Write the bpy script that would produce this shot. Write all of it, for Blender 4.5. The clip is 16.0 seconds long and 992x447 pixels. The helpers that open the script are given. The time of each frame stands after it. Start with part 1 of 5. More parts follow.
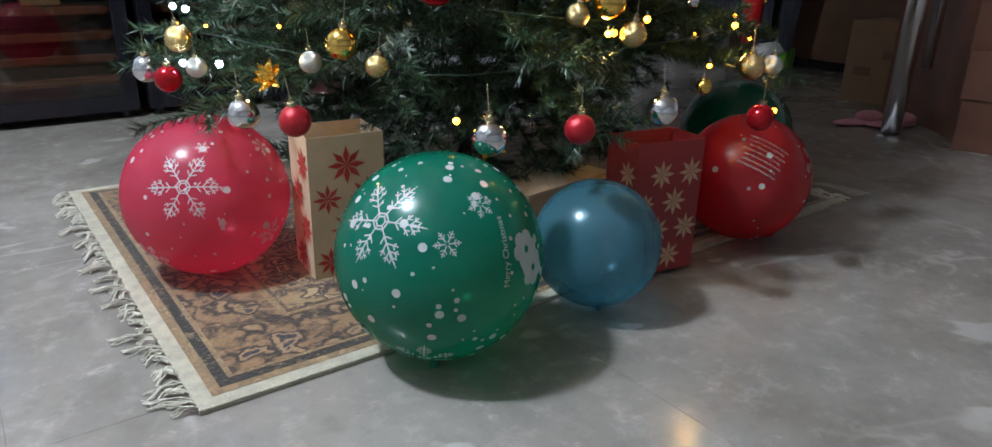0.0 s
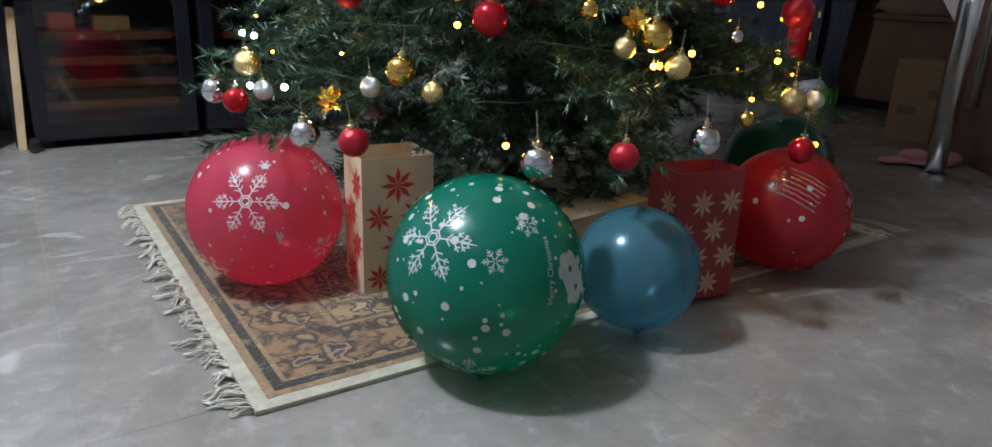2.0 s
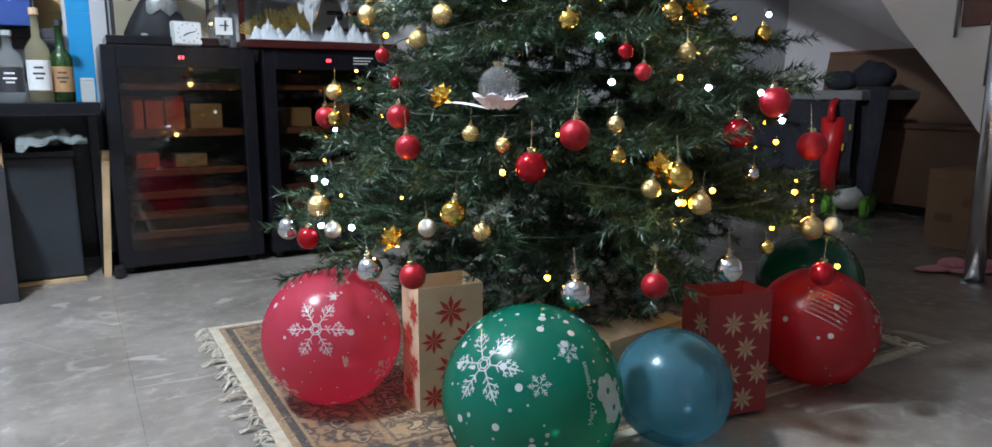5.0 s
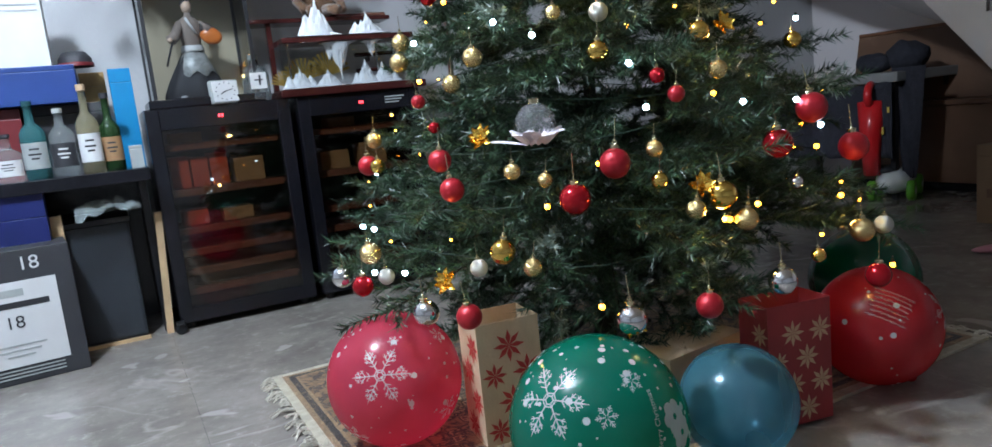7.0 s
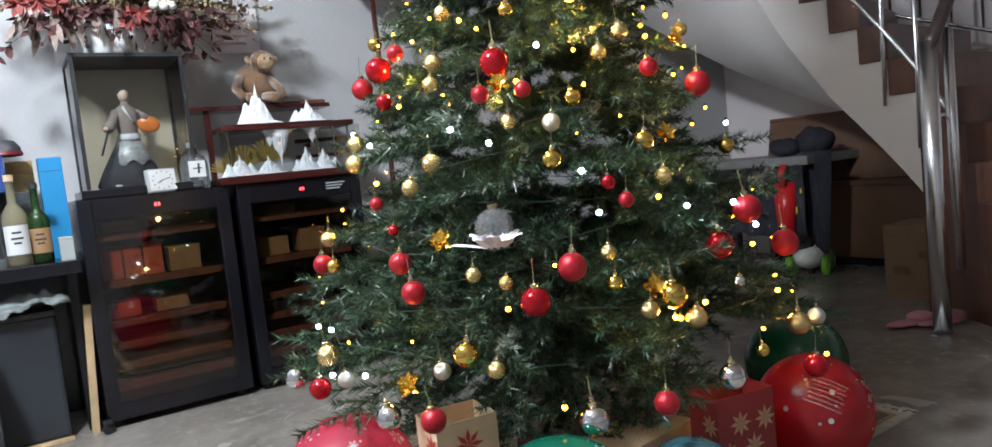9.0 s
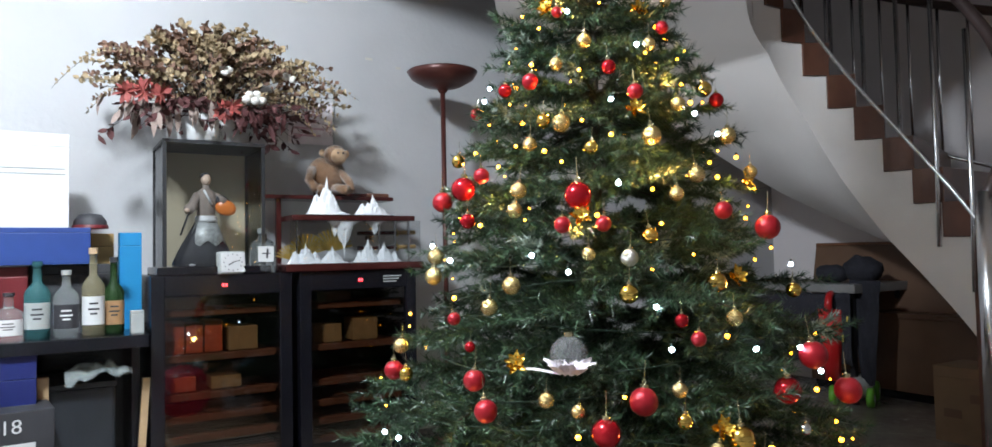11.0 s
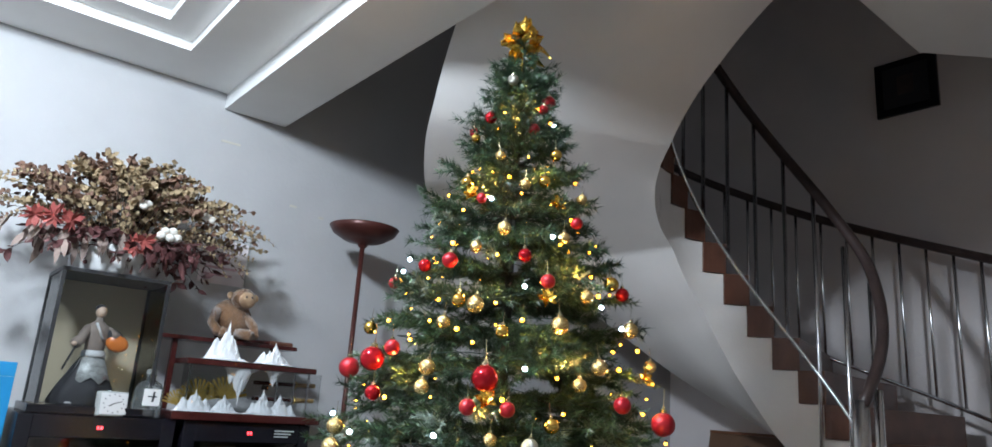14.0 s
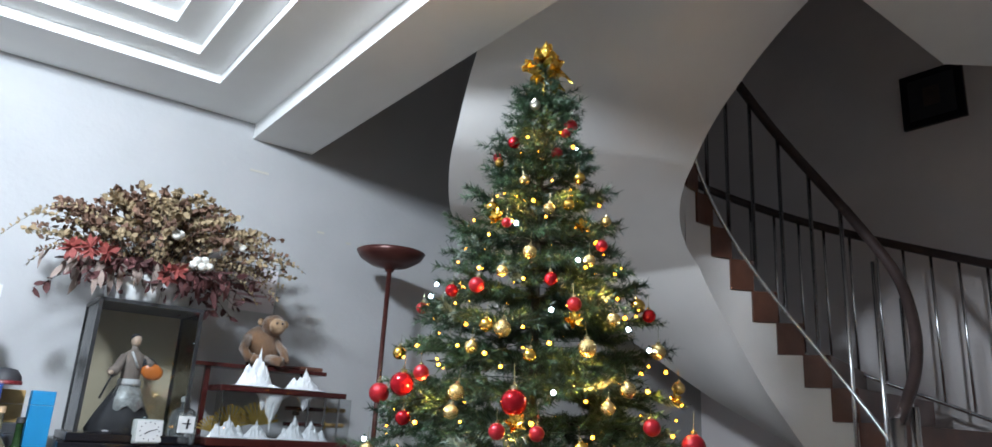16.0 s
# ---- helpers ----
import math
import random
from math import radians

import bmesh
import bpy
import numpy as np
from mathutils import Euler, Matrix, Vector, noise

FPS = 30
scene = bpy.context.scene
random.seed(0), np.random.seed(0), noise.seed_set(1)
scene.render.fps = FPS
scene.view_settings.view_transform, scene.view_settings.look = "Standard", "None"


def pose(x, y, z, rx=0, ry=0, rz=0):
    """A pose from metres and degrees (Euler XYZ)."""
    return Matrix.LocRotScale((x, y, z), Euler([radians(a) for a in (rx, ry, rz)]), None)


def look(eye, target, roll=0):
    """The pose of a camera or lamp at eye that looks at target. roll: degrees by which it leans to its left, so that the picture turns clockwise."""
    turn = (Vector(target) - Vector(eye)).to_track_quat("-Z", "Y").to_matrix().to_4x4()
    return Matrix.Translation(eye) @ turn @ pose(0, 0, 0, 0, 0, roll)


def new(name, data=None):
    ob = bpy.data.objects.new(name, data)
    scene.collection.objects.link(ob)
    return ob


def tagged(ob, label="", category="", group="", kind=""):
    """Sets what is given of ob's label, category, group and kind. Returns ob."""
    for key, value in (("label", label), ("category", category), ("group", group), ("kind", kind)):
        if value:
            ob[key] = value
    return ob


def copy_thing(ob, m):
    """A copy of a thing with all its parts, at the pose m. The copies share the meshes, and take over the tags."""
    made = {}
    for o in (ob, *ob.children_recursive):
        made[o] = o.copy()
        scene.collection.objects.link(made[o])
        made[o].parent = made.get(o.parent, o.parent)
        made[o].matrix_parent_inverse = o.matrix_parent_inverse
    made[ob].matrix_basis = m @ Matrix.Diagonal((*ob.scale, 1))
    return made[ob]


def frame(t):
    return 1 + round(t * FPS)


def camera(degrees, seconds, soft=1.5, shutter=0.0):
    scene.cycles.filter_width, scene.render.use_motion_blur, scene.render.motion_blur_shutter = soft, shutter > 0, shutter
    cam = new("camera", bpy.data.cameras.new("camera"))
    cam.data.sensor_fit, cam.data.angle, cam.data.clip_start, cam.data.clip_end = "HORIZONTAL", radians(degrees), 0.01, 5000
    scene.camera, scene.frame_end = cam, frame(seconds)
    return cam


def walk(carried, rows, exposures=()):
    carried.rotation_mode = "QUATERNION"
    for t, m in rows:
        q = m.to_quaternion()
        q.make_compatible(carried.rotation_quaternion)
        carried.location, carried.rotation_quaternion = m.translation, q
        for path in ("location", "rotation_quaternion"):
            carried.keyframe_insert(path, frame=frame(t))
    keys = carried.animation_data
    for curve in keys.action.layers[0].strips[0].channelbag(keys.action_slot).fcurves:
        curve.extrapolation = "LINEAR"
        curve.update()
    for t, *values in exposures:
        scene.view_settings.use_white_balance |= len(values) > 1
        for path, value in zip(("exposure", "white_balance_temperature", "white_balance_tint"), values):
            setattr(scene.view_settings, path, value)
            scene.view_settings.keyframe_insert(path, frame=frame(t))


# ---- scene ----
cam = camera(68.3, 16.0, soft=1.5)
PATH = [
    (0, (0.153, 0.16, 0.628), (1.278, 1.656, -0.077), 1.3),
    (0.5, (0.181, 0.201, 0.617), (1.294, 1.681, -0.141), 0.9),
    (1, (0.179, 0.204, 0.621), (1.266, 1.718, -0.105), 0.6),
    (1.5, (0.139, 0.165, 0.62), (1.226, 1.707, -0.044), 1.5),
    (2, (0.109, 0.126, 0.63), (1.168, 1.702, 0.0), 2.1),
    (2.5, (0.088, 0.106, 0.636), (1.138, 1.701, 0.042), 2.1),
    (3, (0.08, 0.104, 0.641), (1.102, 1.722, 0.061), 1.7),
    (3.5, (0.079, 0.082, 0.653), (1.058, 1.737, 0.103), 1.2),
    (4, (0.063, 0.052, 0.681), (1.045, 1.729, 0.208), 0.6),
    (4.2, (0.053, 0.041, 0.689), (1.042, 1.724, 0.252), 1.0),
    (6.3, (0.033, 0.002, 0.748), (0.977, 1.739, 0.448), -1.9),
    (6.5, (0.03, 0.001, 0.755), (0.965, 1.744, 0.458), -2.6),
    (7, (0.016, 0.007, 0.764), (0.914, 1.765, 0.447), -6.0),
    (7.5, (-0.008, -0.004, 0.77), (0.907, 1.753, 0.497), -5.6),
    (8, (0.012, 0.006, 0.783), (0.955, 1.745, 0.487), -8.6),
    (8.5, (-0.017, 0.004, 0.822), (0.96, 1.741, 0.656), -5.7),
    (9, (-0.059, 0.01, 0.848), (1.042, 1.672, 0.693), -6.0),
    (9.5, (-0.113, 0.019, 0.887), (0.994, 1.683, 0.813), -6.9),
    (9.7, (-0.132, 0.01, 0.898), (0.945, 1.695, 0.862), -5.1),
    (12, (-0.215, -0.005, 0.965), (0.865, 1.666, 1.174), 0.4),
    (12.5, (-0.23, -0.04, 0.97), (0.878, 1.596, 1.283), 2.6),
    (13, (-0.235, -0.049, 0.976), (0.915, 1.541, 1.362), 4.6),
    (13.5, (-0.231, -0.044, 0.998), (0.967, 1.492, 1.45), 4.4),
    (14, (-0.238, -0.043, 1.008), (0.966, 1.476, 1.501), 4.0),
    (14.5, (-0.237, -0.053, 1.01), (0.964, 1.458, 1.53), 3.6),
    (15, (-0.248, -0.056, 1.013), (0.953, 1.449, 1.556), 3.7),
    (15.5, (-0.248, -0.054, 1.019), (0.948, 1.453, 1.563), 3.4),
    (16, (-0.255, -0.062, 1.016), (0.885, 1.49, 1.556), 3.3),
]
walk(cam, [(t, look(eye, target, roll)) for t, eye, target, roll in PATH],
     [(0, 0.2, 6150, 12), (0.5, -0.15, 5750, 12), (1, 0.0, 6050, 12), (2, 0.08, 6100, 12), (2.5, 0.28, 6250, 12), (3, 0.05, 6000, 12), (3.5, -0.1, 5750, 12), (4.2, 0.3, 6100, 13),
      (6.5, 0.25, 6150, 12), (7, 0.2, 5950, 12), (8, 0.35, 6300, 13), (8.5, 0.35, 6300, 12), (9, 0.52, 6550, 14), (9.7, 0.5, 6450, 13), (12, 0.25, 6600, 13), (13, 0.2, 6450, 12), (14.5, 0.25, 6300, 12), (16, 0.2, 6350, 12)])

# ---------------------------------------------------------------- light
world = bpy.data.worlds.new("world")
scene.world = world
world.use_nodes = True
world.node_tree.nodes["Background"].inputs[0].default_value = (0.5, 0.55, 0.7, 1)
world.node_tree.nodes["Background"].inputs[1].default_value = 0.02


def lamp(name, kind, m, energy, color, size):
    data = bpy.data.lights.new(name, kind)
    data.energy, data.color = energy, color
    if kind == "AREA":
        data.shape, data.size = "DISK", size
    else:
        data.shadow_soft_size = size
    ob = new(name, data)
    ob.matrix_world = m
    return ob


lamp("ceiling_light", "POINT", pose(-0.62, 1.5, 2.64), 285, (0.8, 0.915, 1.0), 0.12)
# Unseen lamp, added high up to brighten the dark stairwell walls.
lamp("landing_light", "AREA", pose(2.2, -1.2, 5.9), 1.9, (1.0, 0.93, 0.92), 0.9)

# ---------------------------------------------------------------- materials
def mat(name, base, rough=0.5, metal=0.0, vary=0.15, scale=6.0, bump=0.0, bscale=80.0, second=None, blot=0.5, trans=0.0, ior=1.45, coat=0.0,
        emit=None, power=0.0, alpha=1.0, island=0.0, sheen=0.0, sub=0.0, rvary=0.1):
    m = bpy.data.materials.new(name)
    m.use_nodes = True
    nt = m.node_tree
    b = nt.nodes["Principled BSDF"]
    link = nt.links.new
    tc = nt.nodes.new("ShaderNodeTexCoord")
    n1 = nt.nodes.new("ShaderNodeTexNoise")
    n1.inputs["Scale"].default_value, n1.inputs["Detail"].default_value = scale, 6
    link(tc.outputs["Object"], n1.inputs["Vector"])
    mix = nt.nodes.new("ShaderNodeMix")
    mix.data_type = "RGBA"
    ramp = nt.nodes.new("ShaderNodeMapRange")
    ramp.inputs[1].default_value, ramp.inputs[2].default_value = 0.5 - blot / 2, 0.5 + blot / 2
    link(n1.outputs[0], ramp.inputs[0])
    link(ramp.outputs[0], mix.inputs[0])
    second = second or [min(1, c * (1 + vary)) for c in base]
    mix.inputs[6].default_value = (*[c * (1 - vary) for c in base], 1)
    mix.inputs[7].default_value = (*second, 1)
    col = mix.outputs[2]
    if island:
        hs = nt.nodes.new("ShaderNodeHueSaturation")
        geo = nt.nodes.new("ShaderNodeNewGeometry")
        mr = nt.nodes.new("ShaderNodeMapRange")
        mr.inputs[3].default_value, mr.inputs[4].default_value = 1 - island, 1 + island
        link(geo.outputs["Random Per Island"], mr.inputs[0])
        link(mr.outputs[0], hs.inputs["Value"])
        link(col, hs.inputs["Color"])
        col = hs.outputs[0]
    link(col, b.inputs["Base Color"])
    rr = nt.nodes.new("ShaderNodeMapRange")
    rr.inputs[3].default_value, rr.inputs[4].default_value = max(0.02, rough * (1 - rvary)), min(1, rough * (1 + rvary))
    link(n1.outputs[0], rr.inputs[0])
    link(rr.outputs[0], b.inputs["Roughness"])
    b.inputs["Metallic"].default_value = metal
    b.inputs["IOR"].default_value = ior
    b.inputs["Transmission Weight"].default_value = trans
    b.inputs["Coat Weight"].default_value = coat
    b.inputs["Alpha"].default_value = alpha
    b.inputs["Sheen Weight"].default_value = sheen
    if sub:
        b.inputs["Subsurface Weight"].default_value = sub
        b.inputs["Subsurface Radius"].default_value = (0.05, 0.05, 0.05)
    if emit:
        b.inputs["Emission Color"].default_value = (*emit, 1)
        b.inputs["Emission Strength"].default_value = power
    if bump:
        n2 = nt.nodes.new("ShaderNodeTexNoise")
        n2.inputs["Scale"].default_value, n2.inputs["Detail"].default_value = bscale, 4
        link(tc.outputs["Object"], n2.inputs["Vector"])
        bp = nt.nodes.new("ShaderNodeBump")
        bp.inputs["Strength"].default_value, bp.inputs["Distance"].default_value = bump, 0.01
        link(n2.outputs[0], bp.inputs["Height"])
        link(bp.outputs[0], b.inputs["Normal"])
    return m


# White wall paint, set darker so the close ceiling lamp doesn't burn it out.
DIM_PLASTER = mat("plaster", (0.45, 0.45, 0.455), 0.75, vary=0.06, scale=2.5, bump=0.15, bscale=35)
CEILING = mat("ceiling_paint", (0.82, 0.82, 0.81), 0.8, vary=0.04, scale=3, bump=0.08, bscale=60)
GROUT = mat("joint", (0.24, 0.215, 0.19), 0.6)
WOOD_STEP = mat("step_wood", (0.11, 0.045, 0.028), 0.35, vary=0.35, scale=9, coat=0.2)
# Wall plaster set lighter to make up for the weak stairwell light.
WELLWALL = mat("lifted_stairwell_paint", (0.72, 0.665, 0.66), 0.75, vary=0.07, scale=2.0, bump=0.15, bscale=35)
# White plaster, brightened to offset the weak light under the stair.
SOFFIT = mat("lifted_soffit_paint", (0.83, 0.8, 0.775), 0.7, vary=0.05, scale=2.5, bump=0.1, bscale=30)
CHROME = mat("chrome", (0.8, 0.8, 0.82), 0.24, 1.0, vary=0.05, scale=20)
RAILWOOD = mat("rail_wood", (0.045, 0.03, 0.028), 0.35, vary=0.3, scale=14)
BLACK = mat("black_lacquer", (0.007, 0.007, 0.01), 0.2, vary=0.2, scale=5)
BLACKMETAL = mat("black_metal", (0.02, 0.02, 0.022), 0.42, vary=0.2, scale=12)
SHELFWOOD = mat("shelf_wood", (0.17, 0.068, 0.03), 0.5, vary=0.3, scale=16)
PALEWOOD = mat("pale_wood", (0.5, 0.34, 0.19), 0.6, vary=0.2, scale=12)
WHITE = mat("white", (0.62, 0.62, 0.62), 0.5, vary=0.05, scale=10)
INK = mat("ink", (0.03, 0.03, 0.035), 0.6, vary=0.1)




def nodes_of(name):
    m = bpy.data.materials.new(name)
    m.use_nodes = True
    return m, m.node_tree, m.node_tree.nodes["Principled BSDF"], m.node_tree.links.new


def vein(nt, link, tc, scale, width):
    """A thin branching line: 1 on it, 0 beside it."""
    n = nt.nodes.new("ShaderNodeTexNoise")
    n.inputs["Scale"].default_value, n.inputs["Detail"].default_value, n.inputs["Distortion"].default_value = scale, 5, 0.8
    link(tc.outputs["Object"], n.inputs["Vector"])
    sub = nt.nodes.new("ShaderNodeMath")
    sub.operation = "SUBTRACT"
    sub.inputs[1].default_value = 0.5
    link(n.outputs[0], sub.inputs[0])
    ab = nt.nodes.new("ShaderNodeMath")
    ab.operation = "ABSOLUTE"
    link(sub.outputs[0], ab.inputs[0])
    r = nt.nodes.new("ShaderNodeMapRange")
    r.inputs[1].default_value, r.inputs[2].default_value, r.inputs[3].default_value, r.inputs[4].default_value = 0, width, 1, 0
    link(ab.outputs[0], r.inputs[0])
    return r.outputs[0]


def mixed(nt, link, fac, a, b):
    mix = nt.nodes.new("ShaderNodeMix")
    mix.data_type = "RGBA"
    for k, v in ((0, fac), (6, a), (7, b)):
        if isinstance(v, (tuple, list)):
            mix.inputs[k].default_value = (*v, 1)
        elif isinstance(v, float):
            mix.inputs[k].default_value = v
        else:
            link(v, mix.inputs[k])
    return mix.outputs[2]


def marble_material():
    m, nt, b, link = nodes_of("marble")
    tc = nt.nodes.new("ShaderNodeTexCoord")
    n = nt.nodes.new("ShaderNodeTexNoise")
    n.inputs["Scale"].default_value, n.inputs["Detail"].default_value, n.inputs["Roughness"].default_value = 2.6, 9, 0.62
    link(tc.outputs["Object"], n.inputs["Vector"])
    r = nt.nodes.new("ShaderNodeMapRange")
    r.inputs[1].default_value, r.inputs[2].default_value = 0.32, 0.68
    link(n.outputs[0], r.inputs[0])
    col = mixed(nt, link, r.outputs[0], (0.165, 0.146, 0.127), (0.285, 0.257, 0.228))
    speck = nt.nodes.new("ShaderNodeTexNoise")
    speck.inputs["Scale"].default_value, speck.inputs["Detail"].default_value, speck.inputs["Roughness"].default_value = 17, 8, 0.7
    link(tc.outputs["Object"], speck.inputs["Vector"])
    sr = nt.nodes.new("ShaderNodeMapRange")
    sr.inputs[1].default_value, sr.inputs[2].default_value, sr.inputs[4].default_value = 0.52, 0.72, 0.55
    link(speck.outputs[0], sr.inputs[0])
    col = mixed(nt, link, sr.outputs[0], col, (0.38, 0.35, 0.315))
    dk = nt.nodes.new("ShaderNodeMapRange")
    dk.inputs[1].default_value, dk.inputs[2].default_value, dk.inputs[3].default_value, dk.inputs[4].default_value = 0.3, 0.46, 0.5, 0.0
    link(speck.outputs[0], dk.inputs[0])
    col = mixed(nt, link, dk.outputs[0], col, (0.15, 0.13, 0.115))
    v = vein(nt, link, tc, 1.3, 0.012)
    patch = nt.nodes.new("ShaderNodeTexNoise")
    patch.inputs["Scale"].default_value = 3.0
    link(tc.outputs["Object"], patch.inputs["Vector"])
    cut = nt.nodes.new("ShaderNodeMapRange")
    cut.inputs[1].default_value, cut.inputs[2].default_value, cut.inputs[4].default_value = 0.48, 0.62, 0.38
    link(patch.outputs[0], cut.inputs[0])
    mul = nt.nodes.new("ShaderNodeMath")
    mul.operation = "MULTIPLY"
    link(v, mul.inputs[0])
    link(cut.outputs[0], mul.inputs[1])
    col = mixed(nt, link, mul.outputs[0], col, (0.5, 0.47, 0.43))
    shard = nt.nodes.new("ShaderNodeTexNoise")
    shard.inputs["Scale"].default_value, shard.inputs["Detail"].default_value, shard.inputs["Distortion"].default_value = 5.5, 2, 0.6
    link(tc.outputs["Object"], shard.inputs["Vector"])
    sc = nt.nodes.new("ShaderNodeMapRange")
    sc.inputs[1].default_value, sc.inputs[2].default_value, sc.inputs[4].default_value = 0.67, 0.7, 0.55
    link(shard.outputs[0], sc.inputs[0])
    col = mixed(nt, link, sc.outputs[0], col, (0.44, 0.42, 0.39))
    fine = vein(nt, link, tc, 2.8, 0.006)
    fm = nt.nodes.new("ShaderNodeMath")
    fm.operation = "MULTIPLY"
    link(fine, fm.inputs[0])
    link(sr.outputs[0], fm.inputs[1])
    col = mixed(nt, link, fm.outputs[0], col, (0.5, 0.48, 0.45))
    link(col, b.inputs["Base Color"])
    rr = nt.nodes.new("ShaderNodeMapRange")
    rr.inputs[3].default_value, rr.inputs[4].default_value = 0.1, 0.22
    link(n.outputs[0], rr.inputs[0])
    link(rr.outputs[0], b.inputs["Roughness"])
    return m


MARBLE = marble_material()


def rug_material(name, ground, dark, light, accent, scale):
    """Woven pile with curling outlined motifs."""
    m, nt, b, link = nodes_of(name)
    tc = nt.nodes.new("ShaderNodeTexCoord")
    warp = nt.nodes.new("ShaderNodeTexNoise")
    warp.inputs["Scale"].default_value, warp.inputs["Detail"].default_value = scale * 0.8, 2
    link(tc.outputs["Object"], warp.inputs["Vector"])
    add = nt.nodes.new("ShaderNodeVectorMath")
    add.operation = "MULTIPLY_ADD"
    add.inputs[1].default_value = (0.085, 0.085, 0.0)
    link(warp.outputs["Color"], add.inputs[0])
    link(tc.outputs["Object"], add.inputs[2])
    tone = nt.nodes.new("ShaderNodeTexNoise")
    tone.inputs["Scale"].default_value, tone.inputs["Detail"].default_value = scale * 0.35, 3
    link(tc.outputs["Object"], tone.inputs["Vector"])
    col = mixed(nt, link, tone.outputs[0], [c * 0.72 for c in ground], [c * 1.3 for c in ground])
    patch = nt.nodes.new("ShaderNodeMapRange")
    patch.inputs[1].default_value, patch.inputs[2].default_value, patch.inputs[4].default_value = 0.36, 0.5, 1.0
    link(warp.outputs[0], patch.inputs[0])
    lines = nt.nodes.new("ShaderNodeMath")
    lines.operation = "MULTIPLY"
    link(vein(nt, link, tc, scale * 0.6, 0.1), lines.inputs[0])
    link(patch.outputs[0], lines.inputs[1])
    col = mixed(nt, link, lines.outputs[0], col, dark)
    vo = nt.nodes.new("ShaderNodeTexVoronoi")
    vo.inputs["Scale"].default_value = scale * 0.5
    link(add.outputs[0], vo.inputs["Vector"])
    for r0, r1, strength, paint in ((0.5, 0.42, 1.0, dark), (0.34, 0.28, 0.9, light), (0.2, 0.15, 1.0, accent)):
        r = nt.nodes.new("ShaderNodeMapRange")
        r.inputs[1].default_value, r.inputs[2].default_value, r.inputs[3].default_value, r.inputs[4].default_value = r1, r0, strength, 0
        link(vo.outputs["Distance"], r.inputs[0])
        col = mixed(nt, link, r.outputs[0], col, paint)
    fine = nt.nodes.new("ShaderNodeTexNoise")
    fine.inputs["Scale"].default_value = 160
    link(tc.outputs["Object"], fine.inputs["Vector"])
    hs = nt.nodes.new("ShaderNodeHueSaturation")
    fr = nt.nodes.new("ShaderNodeMapRange")
    fr.inputs[3].default_value, fr.inputs[4].default_value = 0.7, 1.3
    link(fine.outputs[0], fr.inputs[0])
    link(fr.outputs[0], hs.inputs["Value"])
    link(col, hs.inputs["Color"])
    link(hs.outputs[0], b.inputs["Base Color"])
    b.inputs["Roughness"].default_value = 0.95
    b.inputs["Sheen Weight"].default_value = 0.2
    bp = nt.nodes.new("ShaderNodeBump")
    bp.inputs["Strength"].default_value, bp.inputs["Distance"].default_value = 0.5, 0.004
    link(fine.outputs[0], bp.inputs["Height"])
    link(bp.outputs[0], b.inputs["Normal"])
    return m


def balloon_material(name, color, tint, clear, through_light, pearl):
    """Stretched rubber: gloss, some light through the skin, some clear view."""
    m, nt, b, link = nodes_of(name)
    b.inputs["Base Color"].default_value = (*color, 1)
    b.inputs["Roughness"].default_value = 0.22
    b.inputs["Specular IOR Level"].default_value = 0.7
    b.inputs["Coat Weight"].default_value = 0.6
    b.inputs["Coat Roughness"].default_value = 0.06
    b.inputs["Metallic"].default_value = pearl
    out = nt.nodes["Material Output"]
    tl = nt.nodes.new("ShaderNodeBsdfTranslucent")
    tl.inputs[0].default_value = (*color, 1)
    mx = nt.nodes.new("ShaderNodeMixShader")
    mx.inputs[0].default_value = through_light
    link(b.outputs[0], mx.inputs[1])
    link(tl.outputs[0], mx.inputs[2])
    tr = nt.nodes.new("ShaderNodeBsdfTransparent")
    tr.inputs[0].default_value = (*tint, 1)
    m2 = nt.nodes.new("ShaderNodeMixShader")
    tc = nt.nodes.new("ShaderNodeTexCoord")
    n = nt.nodes.new("ShaderNodeTexNoise")
    n.inputs["Scale"].default_value = 5.0
    link(tc.outputs["Object"], n.inputs["Vector"])
    r = nt.nodes.new("ShaderNodeMapRange")
    r.inputs[3].default_value, r.inputs[4].default_value = clear * 0.7, min(1, clear * 1.3)
    link(n.outputs[0], r.inputs[0])
    link(r.outputs[0], m2.inputs[0])
    link(mx.outputs[0], m2.inputs[1])
    link(tr.outputs[0], m2.inputs[2])
    link(m2.outputs[0], out.inputs[0])
    return m


# ---------------------------------------------------------------- mesh helpers
def link_mesh(name, bm, material, smooth=False):
    me = bpy.data.meshes.new(name)
    bmesh.ops.recalc_face_normals(bm, faces=bm.faces) if len(bm.faces) < 20000 else None
    bm.to_mesh(me)
    bm.free()
    if smooth:
        for p in me.polygons:
            p.use_smooth = True
    me.materials.append(material)
    return me


def part(name, bm, material, parent, label="", smooth=False, m=None):
    ob = new(name, link_mesh(name, bm, material, smooth))
    ob.parent = parent
    if m is not None:
        ob.matrix_basis = m
    return tagged(ob, label)


def thing(name, m, label, category, group="", kind=""):
    ob = new(name)
    ob.empty_display_size = 0.05
    ob.matrix_basis = m
    return tagged(ob, label, category, group, kind)


def setting(name, bm, material, label, category, smooth=False):
    ob = new(name, link_mesh(name, bm, material, smooth))
    return tagged(ob, label, category, kind="structure")


